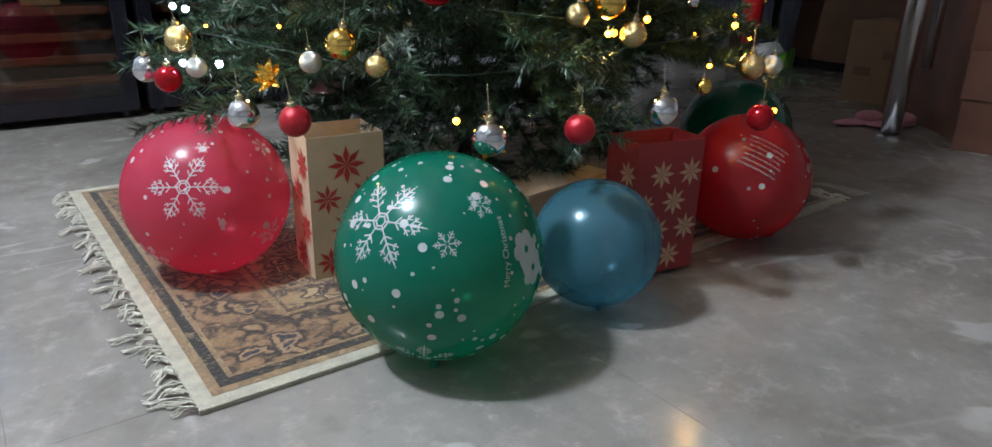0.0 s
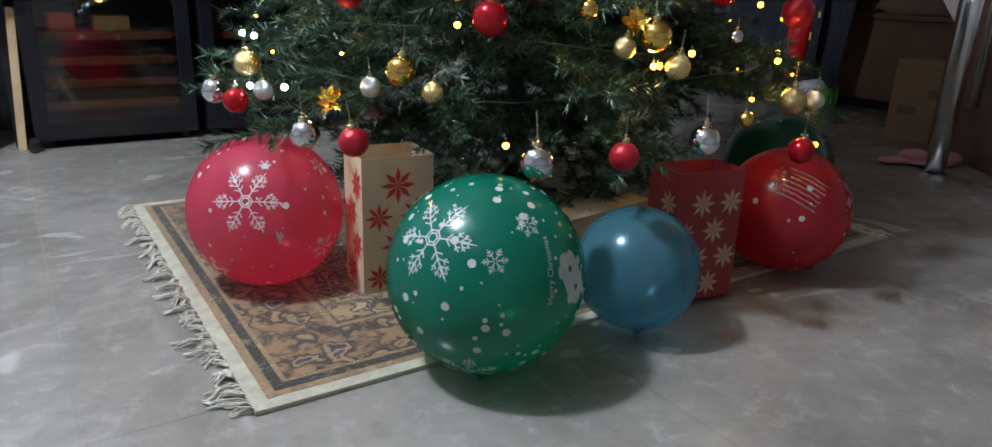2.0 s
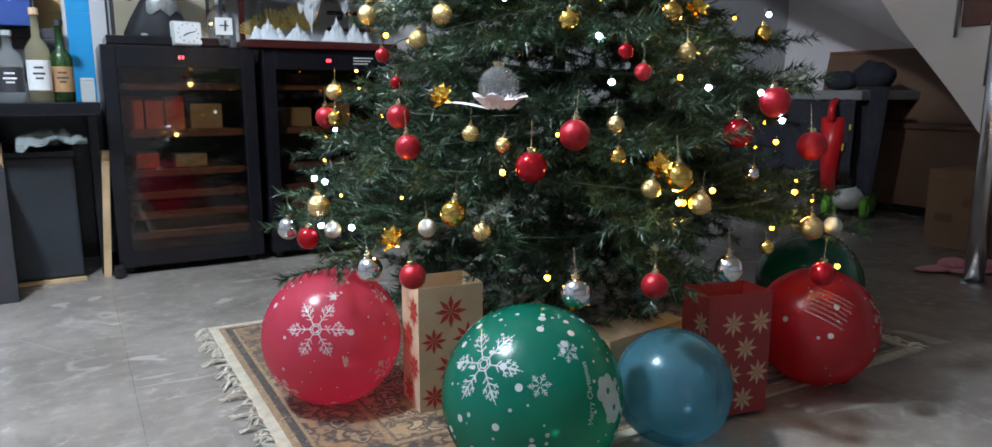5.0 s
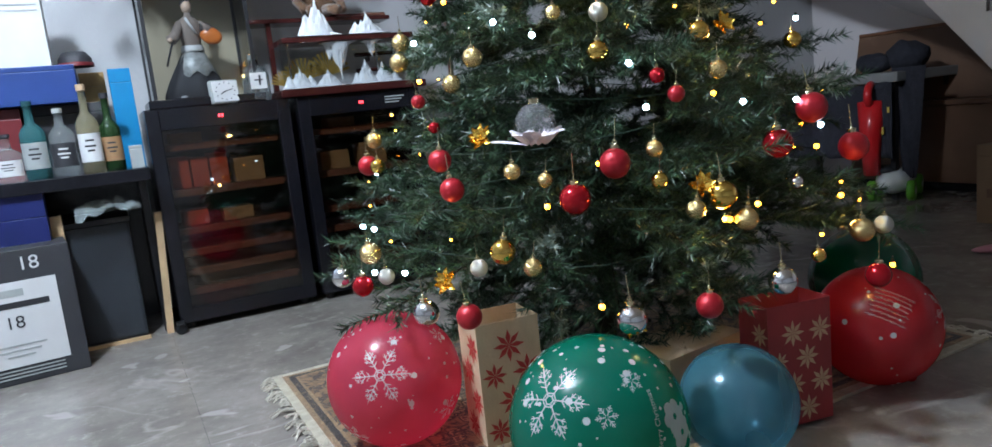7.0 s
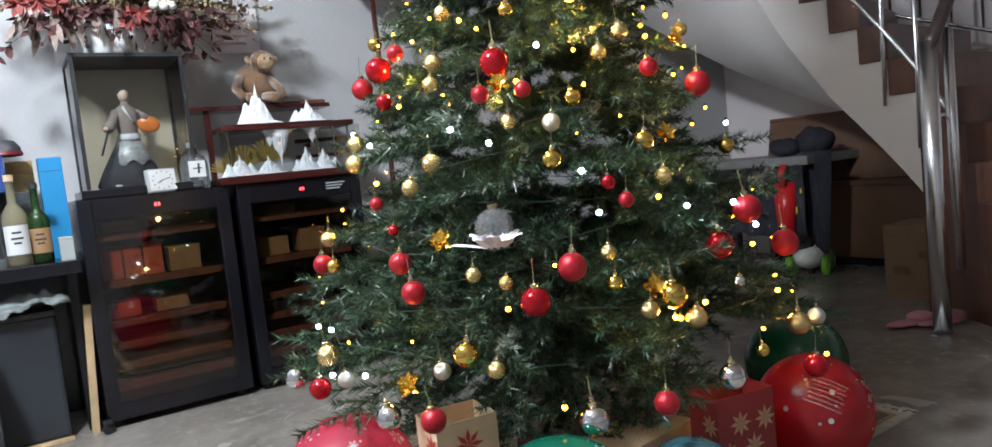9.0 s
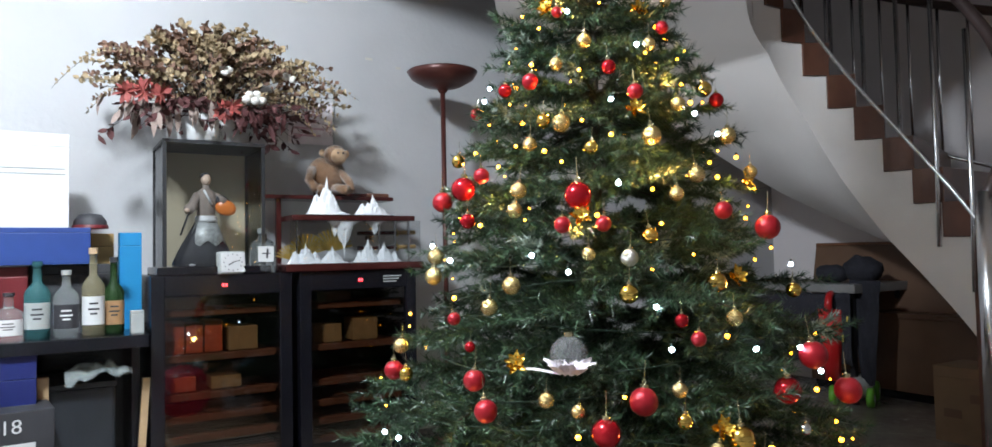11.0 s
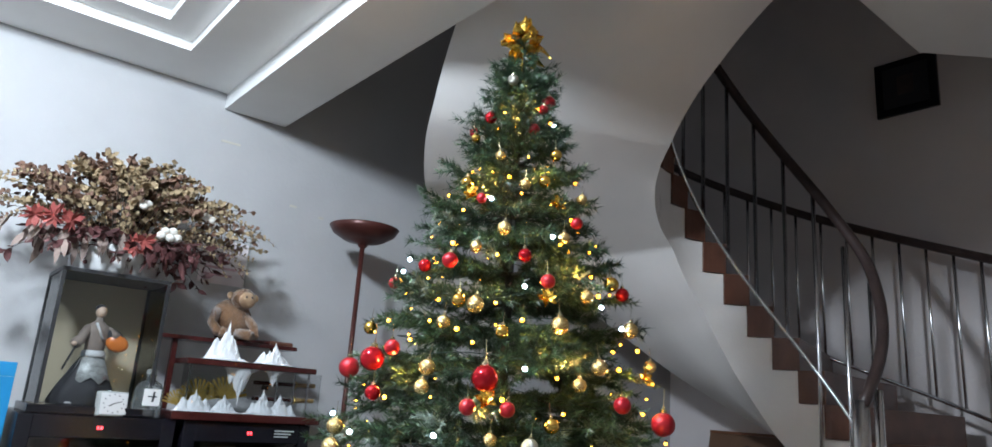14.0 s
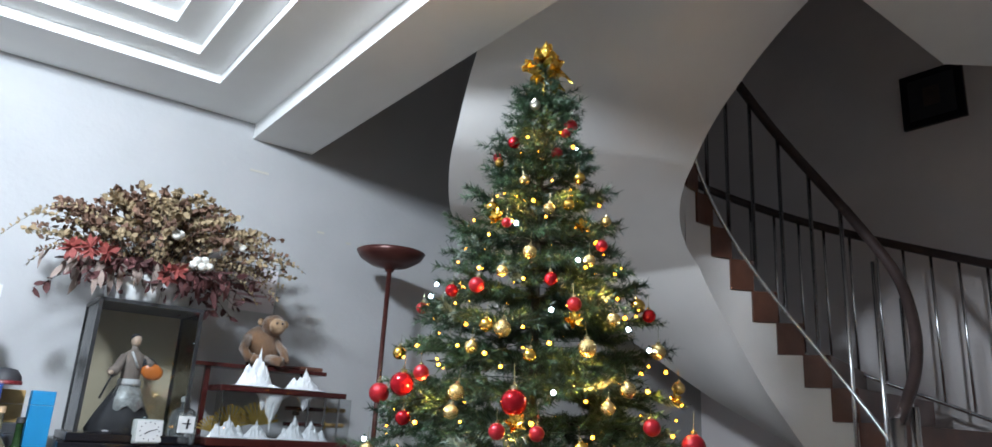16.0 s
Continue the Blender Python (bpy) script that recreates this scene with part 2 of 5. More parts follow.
def box(x0, x1, y0, y1, z0, z1, bevel=0.0, bm=None, m=None):
    bm = bm or bmesh.new()
    vs = bmesh.ops.create_cube(bm, size=1)["verts"]
    for v in vs:
        v.co = Vector(((x0 + x1) / 2 + v.co.x * (x1 - x0), (y0 + y1) / 2 + v.co.y * (y1 - y0), (z0 + z1) / 2 + v.co.z * (z1 - z0)))
    if m is not None:
        bmesh.ops.transform(bm, matrix=m, verts=vs)
    if bevel:
        es = list({e for v in vs for e in v.link_edges})
        bmesh.ops.bevel(bm, geom=es, offset=bevel, segments=2, affect="EDGES", profile=0.6)
    return bm


def lathe(profile, seg=24, bm=None, m=None):
    """A turned body from (radius, height) pairs."""
    bm = bm or bmesh.new()
    rings = []
    for r, z in profile:
        if r < 1e-5:
            rings.append([bm.verts.new((0, 0, z))])
        else:
            rings.append([bm.verts.new((r * math.cos(i * math.tau / seg), r * math.sin(i * math.tau / seg), z)) for i in range(seg)])
    made = [v for ring in rings for v in ring]
    for a, b in zip(rings, rings[1:]):
        for i in range(seg):
            j = (i + 1) % seg
            q = [a[i % len(a)], a[j % len(a)], b[j % len(b)], b[i % len(b)]]
            q = list(dict.fromkeys(q))
            if len(q) > 2:
                bm.faces.new(q)
    if m is not None:
        bmesh.ops.transform(bm, matrix=m, verts=made)
    return bm


def tube(pts, r, seg=6, bm=None, r2=None):
    """A round bar along points; r2: radius at its end."""
    bm = bm or bmesh.new()
    pts = [Vector(p) for p in pts]
    rings = []
    side = None
    for i, p in enumerate(pts):
        d = (pts[min(i + 1, len(pts) - 1)] - pts[max(i - 1, 0)]).normalized()
        if side is None:
            side = d.orthogonal().normalized()
        side = (side - d * side.dot(d)).normalized()
        up = d.cross(side)
        rad = r if r2 is None else r + (r2 - r) * i / (len(pts) - 1)
        rings.append([bm.verts.new(p + rad * (math.cos(k * math.tau / seg) * side + math.sin(k * math.tau / seg) * up)) for k in range(seg)])
    for a, b in zip(rings, rings[1:]):
        for k in range(seg):
            bm.faces.new((a[k], a[(k + 1) % seg], b[(k + 1) % seg], b[k]))
    bm.faces.new(rings[0][::-1]), bm.faces.new(rings[-1])
    return bm


def prism(outline, z0, z1, bm=None):
    """A flat plate from an outline in x and y."""
    bm = bm or bmesh.new()
    lo = [bm.verts.new((x, y, z0)) for x, y in outline]
    hi = [bm.verts.new((x, y, z1)) for x, y in outline]
    bm.faces.new(lo[::-1]), bm.faces.new(hi)
    for i in range(len(lo)):
        j = (i + 1) % len(lo)
        bm.faces.new((lo[i], lo[j], hi[j], hi[i]))
    return bm


def ball(r, seg=24, squash=1.0):
    n = seg // 2
    return lathe([(r * math.sin(math.pi * i / n), -r * squash * math.cos(math.pi * i / n)) for i in range(n + 1)], seg)

# ---------------------------------------------------------------- the room
NORTH, CEIL, BEAM = 3.65, 2.51, 2.425
floor = setting("floor", box(-4.2, 4.9, -3.2, 3.9, -0.12, -0.012), GROUT, "polished grey-beige marble floor in large slabs", "floor")
setting("wall_north", box(-4.2, 4.9, NORTH, NORTH + 0.2, 0, 6.0), DIM_PLASTER, "white plaster wall with faint scuffs", "wall")
setting("wall_east", box(4.55, 4.75, -3.2, NORTH, 0, 6.0), WELLWALL, "plaster wall of the stairwell, colour lifted for its dim light", "wall")
setting("wall_west", box(-4.2, -4.0, -3.0, NORTH, 0, 2.9), DIM_PLASTER, "white plaster wall", "wall")
setting("wall_south", box(-4.2, 4.55, -3.2, -3.0, 0, 6.0), DIM_PLASTER, "white plaster wall", "wall")
bm = bmesh.new()
box(-4.0, 0.84, 3.28, NORTH - 0.002, CEIL, 2.9, 0, bm)
box(0.54, 0.84, -3.0, 3.28, CEIL, 2.9, 0, bm)
box(-4.0, 0.54, -3.0, -0.5, CEIL, 2.9, 0, bm)
for i, (w, z) in enumerate(((0.0, 2.555), (0.14, 2.60), (0.28, 2.645), (0.42, 2.69))):
    box(-4.0, 0.54 - w, 3.28 - w - 0.14, 3.28 - w, z, 2.9, 0, bm)
    box(0.54 - w - 0.14, 0.54 - w, -0.5, 3.28 - w - 0.14, z, 2.9, 0, bm)
box(-4.0, -0.02, -0.5, 2.72, 2.735, 2.9, 0, bm)
setting("ceiling", bm, CEILING, "white ceiling with a stepped tray recess", "ceiling")
setting("beam", box(0.84, 1.17, -3.0, NORTH - 0.002, BEAM, 2.95), CEILING, "white plastered ceiling beam", "beam")
setting("upper_ceiling", box(-4.2, 4.9, -3.2, 3.9, 6.0, 6.15), CEILING, "plain stairwell ceiling", "ceiling")
setting("landing_slab", prism([(1.17, -3.0), (4.55, -3.0), (4.55, 0.3), (3.34, 1.24), (1.17, 1.2)], 2.84, 3.1), CEILING, "white underside of the upper landing", "landing")

# ---------------------------------------------------------------- winding stair
CX, CY, RI, RO, STEP, RISE = 2.77, 1.71, 0.53, 1.5, 13.0, 0.16


def helix(r, deg, z):
    return Vector((CX + r * math.cos(radians(deg)), CY + r * math.sin(radians(deg)), z))


def line_z(deg):
    """Height of the line through the lower corners of the steps."""
    return 1.94 + (deg - 84) / STEP * RISE


def under_z(deg):
    """Height of the smooth underside: steep over the first steps, gentler after the turn."""
    return float(np.interp(deg, (-10, 33, 52, 70, 95, 125, 157, 188, 221, 250), (0.5, 1.0, 1.27, 1.56, 1.87, 2.03, 2.21, 2.5, 2.84, 3.0)))


def outer_r(deg):
    """The outer edge of the underside swells a little towards the beam."""
    return float(np.interp(deg, (85, 115, 125, 140, 153, 200), (RO, 1.64, 1.68, 1.63, 1.6, 1.59)))


def outer_z(deg):
    """The outer edge flares up beside the beam."""
    return under_z(deg) + float(np.interp(deg, (133, 150, 160, 170, 185), (0.0, 0.07, 0.18, 0.32, 0.5)))


stair = thing("staircase", pose(0, 0, 0), "winding staircase with dark wooden steps and white curved underside", "staircase", kind="structure")
bm = bmesh.new()
prev = None
for i in range(0, 161):
    a = -8 + 242 * i / 160
    now = [bm.verts.new(helix(RI + (outer_r(a) - RI) * u, a, under_z(a) + (outer_z(a) - under_z(a)) * u ** 3)) for u in (0, 0.35, 0.6, 0.8, 0.92, 1)]
    if prev:
        for j in range(5):
            bm.faces.new((prev[j], prev[j + 1], now[j + 1], now[j]))
    prev = now
part("soffit", bm, SOFFIT, stair, "white plastered curved underside", True)
for name, r in (("inner_string", RI), ("outer_string", RO)):
    bm = bmesh.new()
    for k in range(-6, 13):
        z = 1.94 + RISE * k - 0.002
        prev = None
        for i in range(7):
            a = 84 + STEP * (k - 1 + i / 6)
            bot = under_z(a)
            rad, lean = r, 0.0
            if r == RO:
                rad, bot, lean = outer_r(a), outer_z(a), 0.35 if k >= 3 else 0.0
            top = z if k < 3 else max(bot + 0.05, min(z, bot + 0.3))
            now = [bm.verts.new(helix(rad, a, bot)), bm.verts.new(helix(rad - lean, a, max(top, bot + 0.002)))]
            if prev:
                bm.faces.new((prev[0], now[0], now[1], prev[1]))
            prev = now
    bmesh.ops.remove_doubles(bm, verts=bm.verts, dist=0.0005)
    part(name, bm, SOFFIT, stair, "white plastered stair string", True)
for k in range(-11, 9):
    a1 = 84 + STEP * k
    z = 1.94 + RISE * k
    n = 4
    ring = [(r, a1 - (STEP + 1.2) * j / n) for r, js in ((RI - 0.012, range(n + 1)), (RO + 0.01 if k < 3 else RO - 0.36, range(n, -1, -1))) for j in js]
    part("step", prism([tuple(helix(r, a, 0).xy) for r, a in ring], z, z + RISE), WOOD_STEP, stair)
    if a1 < 5:
        ring = [(r, a1 - STEP * j / n) for r, js in ((RI - 0.004, range(n + 1)), (RO, range(n, -1, -1))) for j in js]
        part("step_base", prism([tuple(helix(r, a, 0).xy) for r, a in ring], 0.0, z - 0.002), WOOD_STEP, stair)


def rail(name, r, heights, a0, a1, thick, material, before=()):
    pts = [Vector(q) for q in before] + [helix(r, a, heights(a)) for a in np.linspace(a0, a1, 41)]
    n = len(before)
    if n > 2:
        eased = []
        for i in range(n + 1):
            p0, p1, p2, p3 = pts[max(i - 1, 0)], pts[i], pts[i + 1], pts[i + 2]
            for u in (0, 0.25, 0.5, 0.75):
                eased.append(0.5 * (2 * p1 + (p2 - p0) * u + (2 * p0 - 5 * p1 + 4 * p2 - p3) * u * u + (3 * p1 - p0 - 3 * p2 + p3) * u ** 3))
        pts = eased + pts[n + 1:]
    return part(name, tube(pts, thick, 10), material, stair, smooth=True)


def inner_rail(a):
    return line_z(a) + 1.28 - 0.055 * min(1.0, max(0.0, (55 - a) / 55))


def inner_low(a):
    return line_z(a) + 0.28


def outer_rail(a):
    return 2.13 + 0.0098 * a


def outer_low(a):
    return 1.27 + 0.0097 * a


newel = (2.92, 1.42)
curl = [(*newel, 1.12), (2.931, 1.397, 1.17), (3.034, 1.383, 1.322), (3.123, 1.399, 1.481), (3.198, 1.449, 1.667), (3.256, 1.535, 1.859)]
rail("handrail", RI - 0.02, inner_rail, 2, 150, 0.026, RAILWOOD, curl)
rail("handrail", RO - 0.06, outer_rail, -50, 122, 0.026, RAILWOOD)
rail("lower_rail", RI - 0.02, inner_low, -26, 150, 0.011, CHROME, [(*newel, 0.86)])
rail("lower_rail", RO - 0.06, outer_low, -50, 122, 0.011, CHROME)
for k in range(12):
    a = -25.2 + 16.2 * k
    top = inner_rail(a) if k > 1 else inner_rail(a) - 0.12
    low = line_z(a) - 0.06 if k in (1, 2) else inner_low(a)
    part("baluster", tube([helix(RI - 0.03, a, low), helix(RI - 0.02, a, inner_low(a)), helix(RI - 0.02, a, top)], 0.0105, 10), CHROME, stair, smooth=True)
for k in range(29):
    a = -45 + 5.8 * k
    part("baluster", tube([helix(RO - 0.06, a, outer_low(a)), helix(RO - 0.06, a, outer_rail(a))], 0.009, 8), CHROME, stair, smooth=True)
part("newel", tube([(*newel, 0), (*newel, 1.15)], 0.034, 18), CHROME, stair, "polished steel newel post", smooth=True)
part("newel_collar", lathe([(0.05, 0), (0.05, 0.008), (0.036, 0.014)], 18), CHROME, stair, m=pose(*newel, 0))
part("side_post", tube([(newel[0] + 0.13, newel[1] - 0.02, 0.25), (newel[0] + 0.12, newel[1] - 0.02, 1.2)], 0.02, 12), CHROME, stair, "thinner steel post", smooth=True)

def multi(name, pieces, parent=None, m=None, smooth=True):
    """Several shapes with their materials as one mesh."""
    me = bpy.data.meshes.new(name)
    whole = bmesh.new()
    for i, (bm, material) in enumerate(pieces):
        bmesh.ops.recalc_face_normals(bm, faces=bm.faces)
        for f in bm.faces:
            f.material_index = i
            f.smooth = smooth
        tmp = bpy.data.meshes.new("piece")
        bm.to_mesh(tmp)
        bm.free()
        whole.from_mesh(tmp)
        bpy.data.meshes.remove(tmp)
        me.materials.append(material)
    whole.to_mesh(me)
    whole.free()
    ob = new(name, me)
    if parent:
        ob.parent = parent
    if m is not None:
        ob.matrix_basis = m
    return ob


def glass(ob):
    ob.visible_shadow = False
    return ob


def soup(name, verts, faces, material, parent, label="", kind=""):
    me = bpy.data.meshes.new(name)
    me.from_pydata(verts, [], faces)
    me.materials.append(material)
    ob = new(name, me)
    ob.parent = parent
    return tagged(ob, label, kind=kind)


PANE = bpy.data.materials.new("window_pane")
PANE.use_nodes = True
_nt = PANE.node_tree
_tr, _gl, _fr, _mx = (_nt.nodes.new("ShaderNodeBsdf" + k) if k in ("Transparent", "Glossy") else _nt.nodes.new("ShaderNode" + k) for k in ("Transparent", "Glossy", "Fresnel", "MixShader"))
_gl.inputs["Roughness"].default_value = 0.03
_fr.inputs[0].default_value = 1.5
_tr.inputs[0].default_value = (0.86, 0.87, 0.87, 1)
_nt.links.new(_fr.outputs[0], _mx.inputs[0])
_nt.links.new(_tr.outputs[0], _mx.inputs[1])
_nt.links.new(_gl.outputs[0], _mx.inputs[2])
_nt.links.new(_mx.outputs[0], _nt.nodes["Material Output"].inputs[0])

TINTED = PANE.copy()
TINTED.node_tree.nodes["Transparent BSDF"].inputs[0].default_value = (0.56, 0.5, 0.48, 1)
TINTED.node_tree.nodes["Fresnel"].inputs[0].default_value = 1.8

# ---------------------------------------------------------------- rug
IVORY = mat("rug_ivory", (0.4, 0.36, 0.28), 0.95, vary=0.2, scale=40, bump=0.5, bscale=250)
TAN = rug_material("rug_tan", (0.22, 0.135, 0.065), (0.16, 0.1, 0.05), (0.29, 0.2, 0.1), (0.19, 0.1, 0.05), 60)
DARKTAN = rug_material("rug_dark_tan", (0.12, 0.07, 0.04), (0.05, 0.035, 0.025), (0.3, 0.2, 0.1), (0.12, 0.06, 0.035), 70)
GUARD = rug_material("rug_guard", (0.03, 0.022, 0.018), (0.018, 0.014, 0.012), (0.16, 0.11, 0.06), (0.05, 0.035, 0.025), 75)
FIELD = rug_material("rug_field", (0.19, 0.105, 0.048), (0.03, 0.018, 0.014), (0.24, 0.145, 0.07), (0.022, 0.02, 0.03), 32)
INNER = rug_material("rug_inner", (0.24, 0.16, 0.08), (0.03, 0.02, 0.017), (0.36, 0.26, 0.14), (0.09, 0.04, 0.03), 40)
rug = thing("rug", pose(1.19, 1.69, 0), "beige and brown patterned oriental rug with fringed ends", "rug")
for i, (inset, name, material) in enumerate(((0.0, "edge", IVORY), (0.026, "outer_band", TAN), (0.042, "guard_stripe", GUARD), (0.06, "inner_band", TAN), (0.068, "border", FIELD), (0.2, "inner_band", TAN),
                                             (0.212, "guard_stripe", DARKTAN), (0.219, "field", INNER))):
    part(name, box(-0.845 + inset, 0.845 - inset, -0.59 + inset, 0.59 - inset, 0.0, 0.009 + 0.0006 * i, 0.002 if i == 0 else 0), material, rug)
FRINGE = mat("fringe", (0.5, 0.46, 0.38), 0.95, vary=0.3, scale=30)
rnd = random.Random(5)
for side in (-1, 1):
    bm = bmesh.new()
    for k in range(46):
        y = -0.59 + 1.18 * (k + 0.5) / 46 + rnd.uniform(-0.006, 0.006)
        bend, reach = rnd.uniform(-0.045, 0.035), rnd.uniform(0.03, 0.075) * (0.6 + 0.4 * math.sin(k * 1.7) ** 2)
        for q in range(5):
            s0, s1 = rnd.uniform(-0.005, 0.005), rnd.uniform(-0.018, 0.018)
            h = rnd.uniform(0.003, 0.014)
            pts = [(side * (0.84 + reach * u * (1 + 0.15 * s1 * 50 * 0.1)), y + s0 + (bend + s1) * u * u + 0.004 * math.sin(9 * u + q), 0.004 + h * math.sin(math.pi * min(1, u * 1.1)) * 0.9) for u in (0, 0.3, 0.6, 0.85, 1.0)]
            tube(pts, 0.0022, 4, bm, r2=0.0012)
    tagged(part("fringe", bm, FRINGE, rug, "knotted cream cotton fringe"), kind="stuff")

# ---------------------------------------------------------------- balloons
PRINT = mat("white_print", (0.66, 0.7, 0.71), 0.45, vary=0.1, scale=30, alpha=0.62)


FAINT = mat("faded_print", (0.6, 0.45, 0.46), 0.5, vary=0.15, scale=40, alpha=0.35)


def on_ball(bm, r, az, el, turn=0.0):
    """Wraps a flat drawing in x and y round a ball at a direction."""
    n = Vector((math.cos(radians(az)) * math.cos(radians(el)), math.sin(radians(az)) * math.cos(radians(el)), math.sin(radians(el))))
    e1 = Vector((0, 0, 1)).cross(n).normalized()
    e2 = n.cross(e1)
    for v in bm.verts:
        a = math.atan2(v.co.y, v.co.x) + radians(turn)
        d = math.hypot(v.co.x, v.co.y) / r
        v.co = (n * math.cos(d) + (e1 * math.cos(a) + e2 * math.sin(a)) * math.sin(d)) * (r + 0.0006)
    return bm


def bar(bm, a, b, w, n=4):
    a, b = Vector((*a, 0)), Vector((*b, 0))
    side = Vector((-(b - a).y, (b - a).x, 0)).normalized() * w / 2
    prev = None
    for i in range(n + 1):
        p = a.lerp(b, i / n)
        now = (bm.verts.new(p + side), bm.verts.new(p - side))
        if prev:
            bm.faces.new((prev[0], prev[1], now[1], now[0]))
        prev = now


def flake(size, arms=6, fine=True):
    bm = bmesh.new()
    for k in range(arms):
        a = math.tau * k / arms
        c = Vector((math.cos(a), math.sin(a)))
        s = Vector((-c.y, c.x))
        w = size * (0.034 if fine else 0.08)
        bar(bm, c * size * 0.12, c * size, w, 6)
        for at, ln in ((0.36, 0.17), (0.52, 0.27), (0.7, 0.22), (0.85, 0.12)) if fine else ((0.45, 0.3), (0.7, 0.2)):
            for sg in (-1, 1):
                p = c * size * at
                q = p + (c * 0.8 + s * sg) * size * ln * 0.85
                bar(bm, p, q, w * 0.9, 2)
                if fine and ln > 0.2:
                    m = p + (q - p) * 0.55
                    bar(bm, m, m + c * size * 0.11, w * 0.8, 1)
                    bar(bm, m, m + s * sg * size * 0.09, w * 0.8, 1)
        d = Vector((math.cos(a + math.tau / arms), math.sin(a + math.tau / arms)))
        if fine:
            bar(bm, c * size * 0.2, d * size * 0.2, w, 2)
            bar(bm, c * size * 0.12, d * size * 0.12, w, 2)
            bar(bm, c * size * 0.74, c * size * 0.84, w * 2.0, 2)
            bar(bm, c * size, c * size * 1.08, w * 0.5, 1)
    return bm


def dot(size, seg=12):
    bm = bmesh.new()
    bm.faces.new([bm.verts.new((size * math.cos(i * math.tau / seg), size * math.sin(i * math.tau / seg), 0)) for i in range(seg)])
    return bm


def words(text, size):
    cu = bpy.data.curves.new("words", "FONT")
    cu.body, cu.size, cu.align_x, cu.align_y = text, size, "CENTER", "CENTER"
    ob = bpy.data.objects.new("words", cu)
    scene.collection.objects.link(ob)
    bpy.context.view_layer.update()
    me = bpy.data.meshes.new_from_object(ob.evaluated_get(bpy.context.evaluated_depsgraph_get()))
    bpy.data.objects.remove(ob)
    bm = bmesh.new()
    bm.from_mesh(me)
    return bm


def balloon(x, y, r, color, tint, clear, light, label, knot, seed, dots, pearl=0.0):
    material = balloon_material("balloon_rubber", color, tint, clear, light, pearl)
    t = thing("balloon", pose(x, y, 0.011), label, "balloon", "balloons under the tree")
    n = 40
    prof = [(r * math.sin(math.pi * i / n), -r * math.cos(math.pi * i / n)) for i in range(n + 1)]
    part("skin", lathe(prof, 80), material, t, smooth=True, m=pose(0, 0, r))
    m = pose(0, 0, r) @ pose(0, 0, 0, *knot) @ pose(0, 0, r * 0.985)
    part("knot", lathe([(0.0, 0.0), (0.014, 0.002), (0.006, 0.01), (0.005, 0.014), (0.012, 0.024), (0.011, 0.026), (0, 0.022)], 12), material, t, smooth=True, m=m)
    g = random.Random(seed)
    for k in range(dots):
        az, el = g.uniform(0, 360), math.degrees(math.asin(g.uniform(-0.95, 0.98)))
        size = g.choice((0.0016, 0.002, 0.0024, 0.003, 0.004, 0.0065))
        part("printed_dot", on_ball(dot(size), r, az, el), PRINT, t, m=pose(0, 0, r))
    return t


def printed(t, r, bm, az, el, turn=0.0, name="printed_snowflake"):
    part(name, on_ball(bm, r, az, el, turn), PRINT, t, m=pose(0, 0, r))


b1 = balloon(0.72, 1.06, 0.163, (0.012, 0.25, 0.165), (0.15, 0.8, 0.5), 0.25, 0.55, "green balloon printed with white snowflakes on the floor", (170, 10, 0), 1, 240)
for az, el, size, fine, turn in ((200, 36, 0.066, True, 8), (242, 28, 0.02, False, 5), (268, 46, 0.021, False, 10), (30, 20, 0.06, True, 0), (110, 30, 0.05, True, 0), (140, -25, 0.05, True, 12), (225, -48, 0.05, True, 20), (320, -20, 0.05, True, 0)):
    printed(b1, 0.163, flake(size, 6, fine), az, el, turn)
for az, el, turn in ((291, 17, 0), (295, 6, 40)):
    bm = bmesh.new()
    for q in range(6):
        a = math.tau * q / 6
        bm.faces.new([bm.verts.new((0.017 * math.cos(a) + 0.0125 * math.cos(b), 0.017 * math.sin(a) + 0.0125 * math.sin(b), 0)) for b in np.linspace(0, math.tau, 11)[:-1]])
    printed(b1, 0.163, bm, az, el, turn, "printed_flower")
printed(b1, 0.163, words("Merry Christmas", 0.0150), 275, 20, 84, "lettering")
b2 = balloon(0.515, 1.58, 0.155, (0.8, 0.1, 0.18), (0.98, 0.42, 0.5), 0.36, 0.6, "pinkish red balloon printed with white snowflakes on the rug", (170, -10, 0), 2, 150)
for az, el, size, fine, turn in ((240, 23, 0.062, True, 0), (256, 50, 0.013, False, 0), (317, 41, 0.022, False, 0), (300, -20, 0.03, False, 0), (60, 20, 0.055, True, 0), (150, 10, 0.055, True, 0), (200, -35, 0.04, True, 0)):
    printed(b2, 0.155, flake(size, 6, fine), az, el, turn)
balloon(1.045, 1.04, 0.117, (0.13, 0.36, 0.46), (0.5, 0.74, 0.82), 0.5, 0.45, "clear pale blue balloon beside the green balloon", (172, 0, 0), 3, 0, 0.1)
b4 = balloon(1.565, 1.10, 0.142, (0.6, 0.03, 0.045), (0.95, 0.25, 0.25), 0.24, 0.5, "red balloon printed with white snowflakes on the rug", (150, 0, 60), 4, 70)
for k in range(7):
    bm = bmesh.new()
    bar(bm, (-0.045 + 0.004 * (k % 3), 0.03 - 0.011 * k), (0.045 - 0.006 * (k % 2), 0.03 - 0.011 * k), 0.0045, 12)
    part("printed_line", on_ball(bm, 0.142, 230, 36, -28), FAINT, b4, m=pose(0, 0, 0.142))
printed(b4, 0.142, flake(0.05, 6, True), 300, 20, 0)
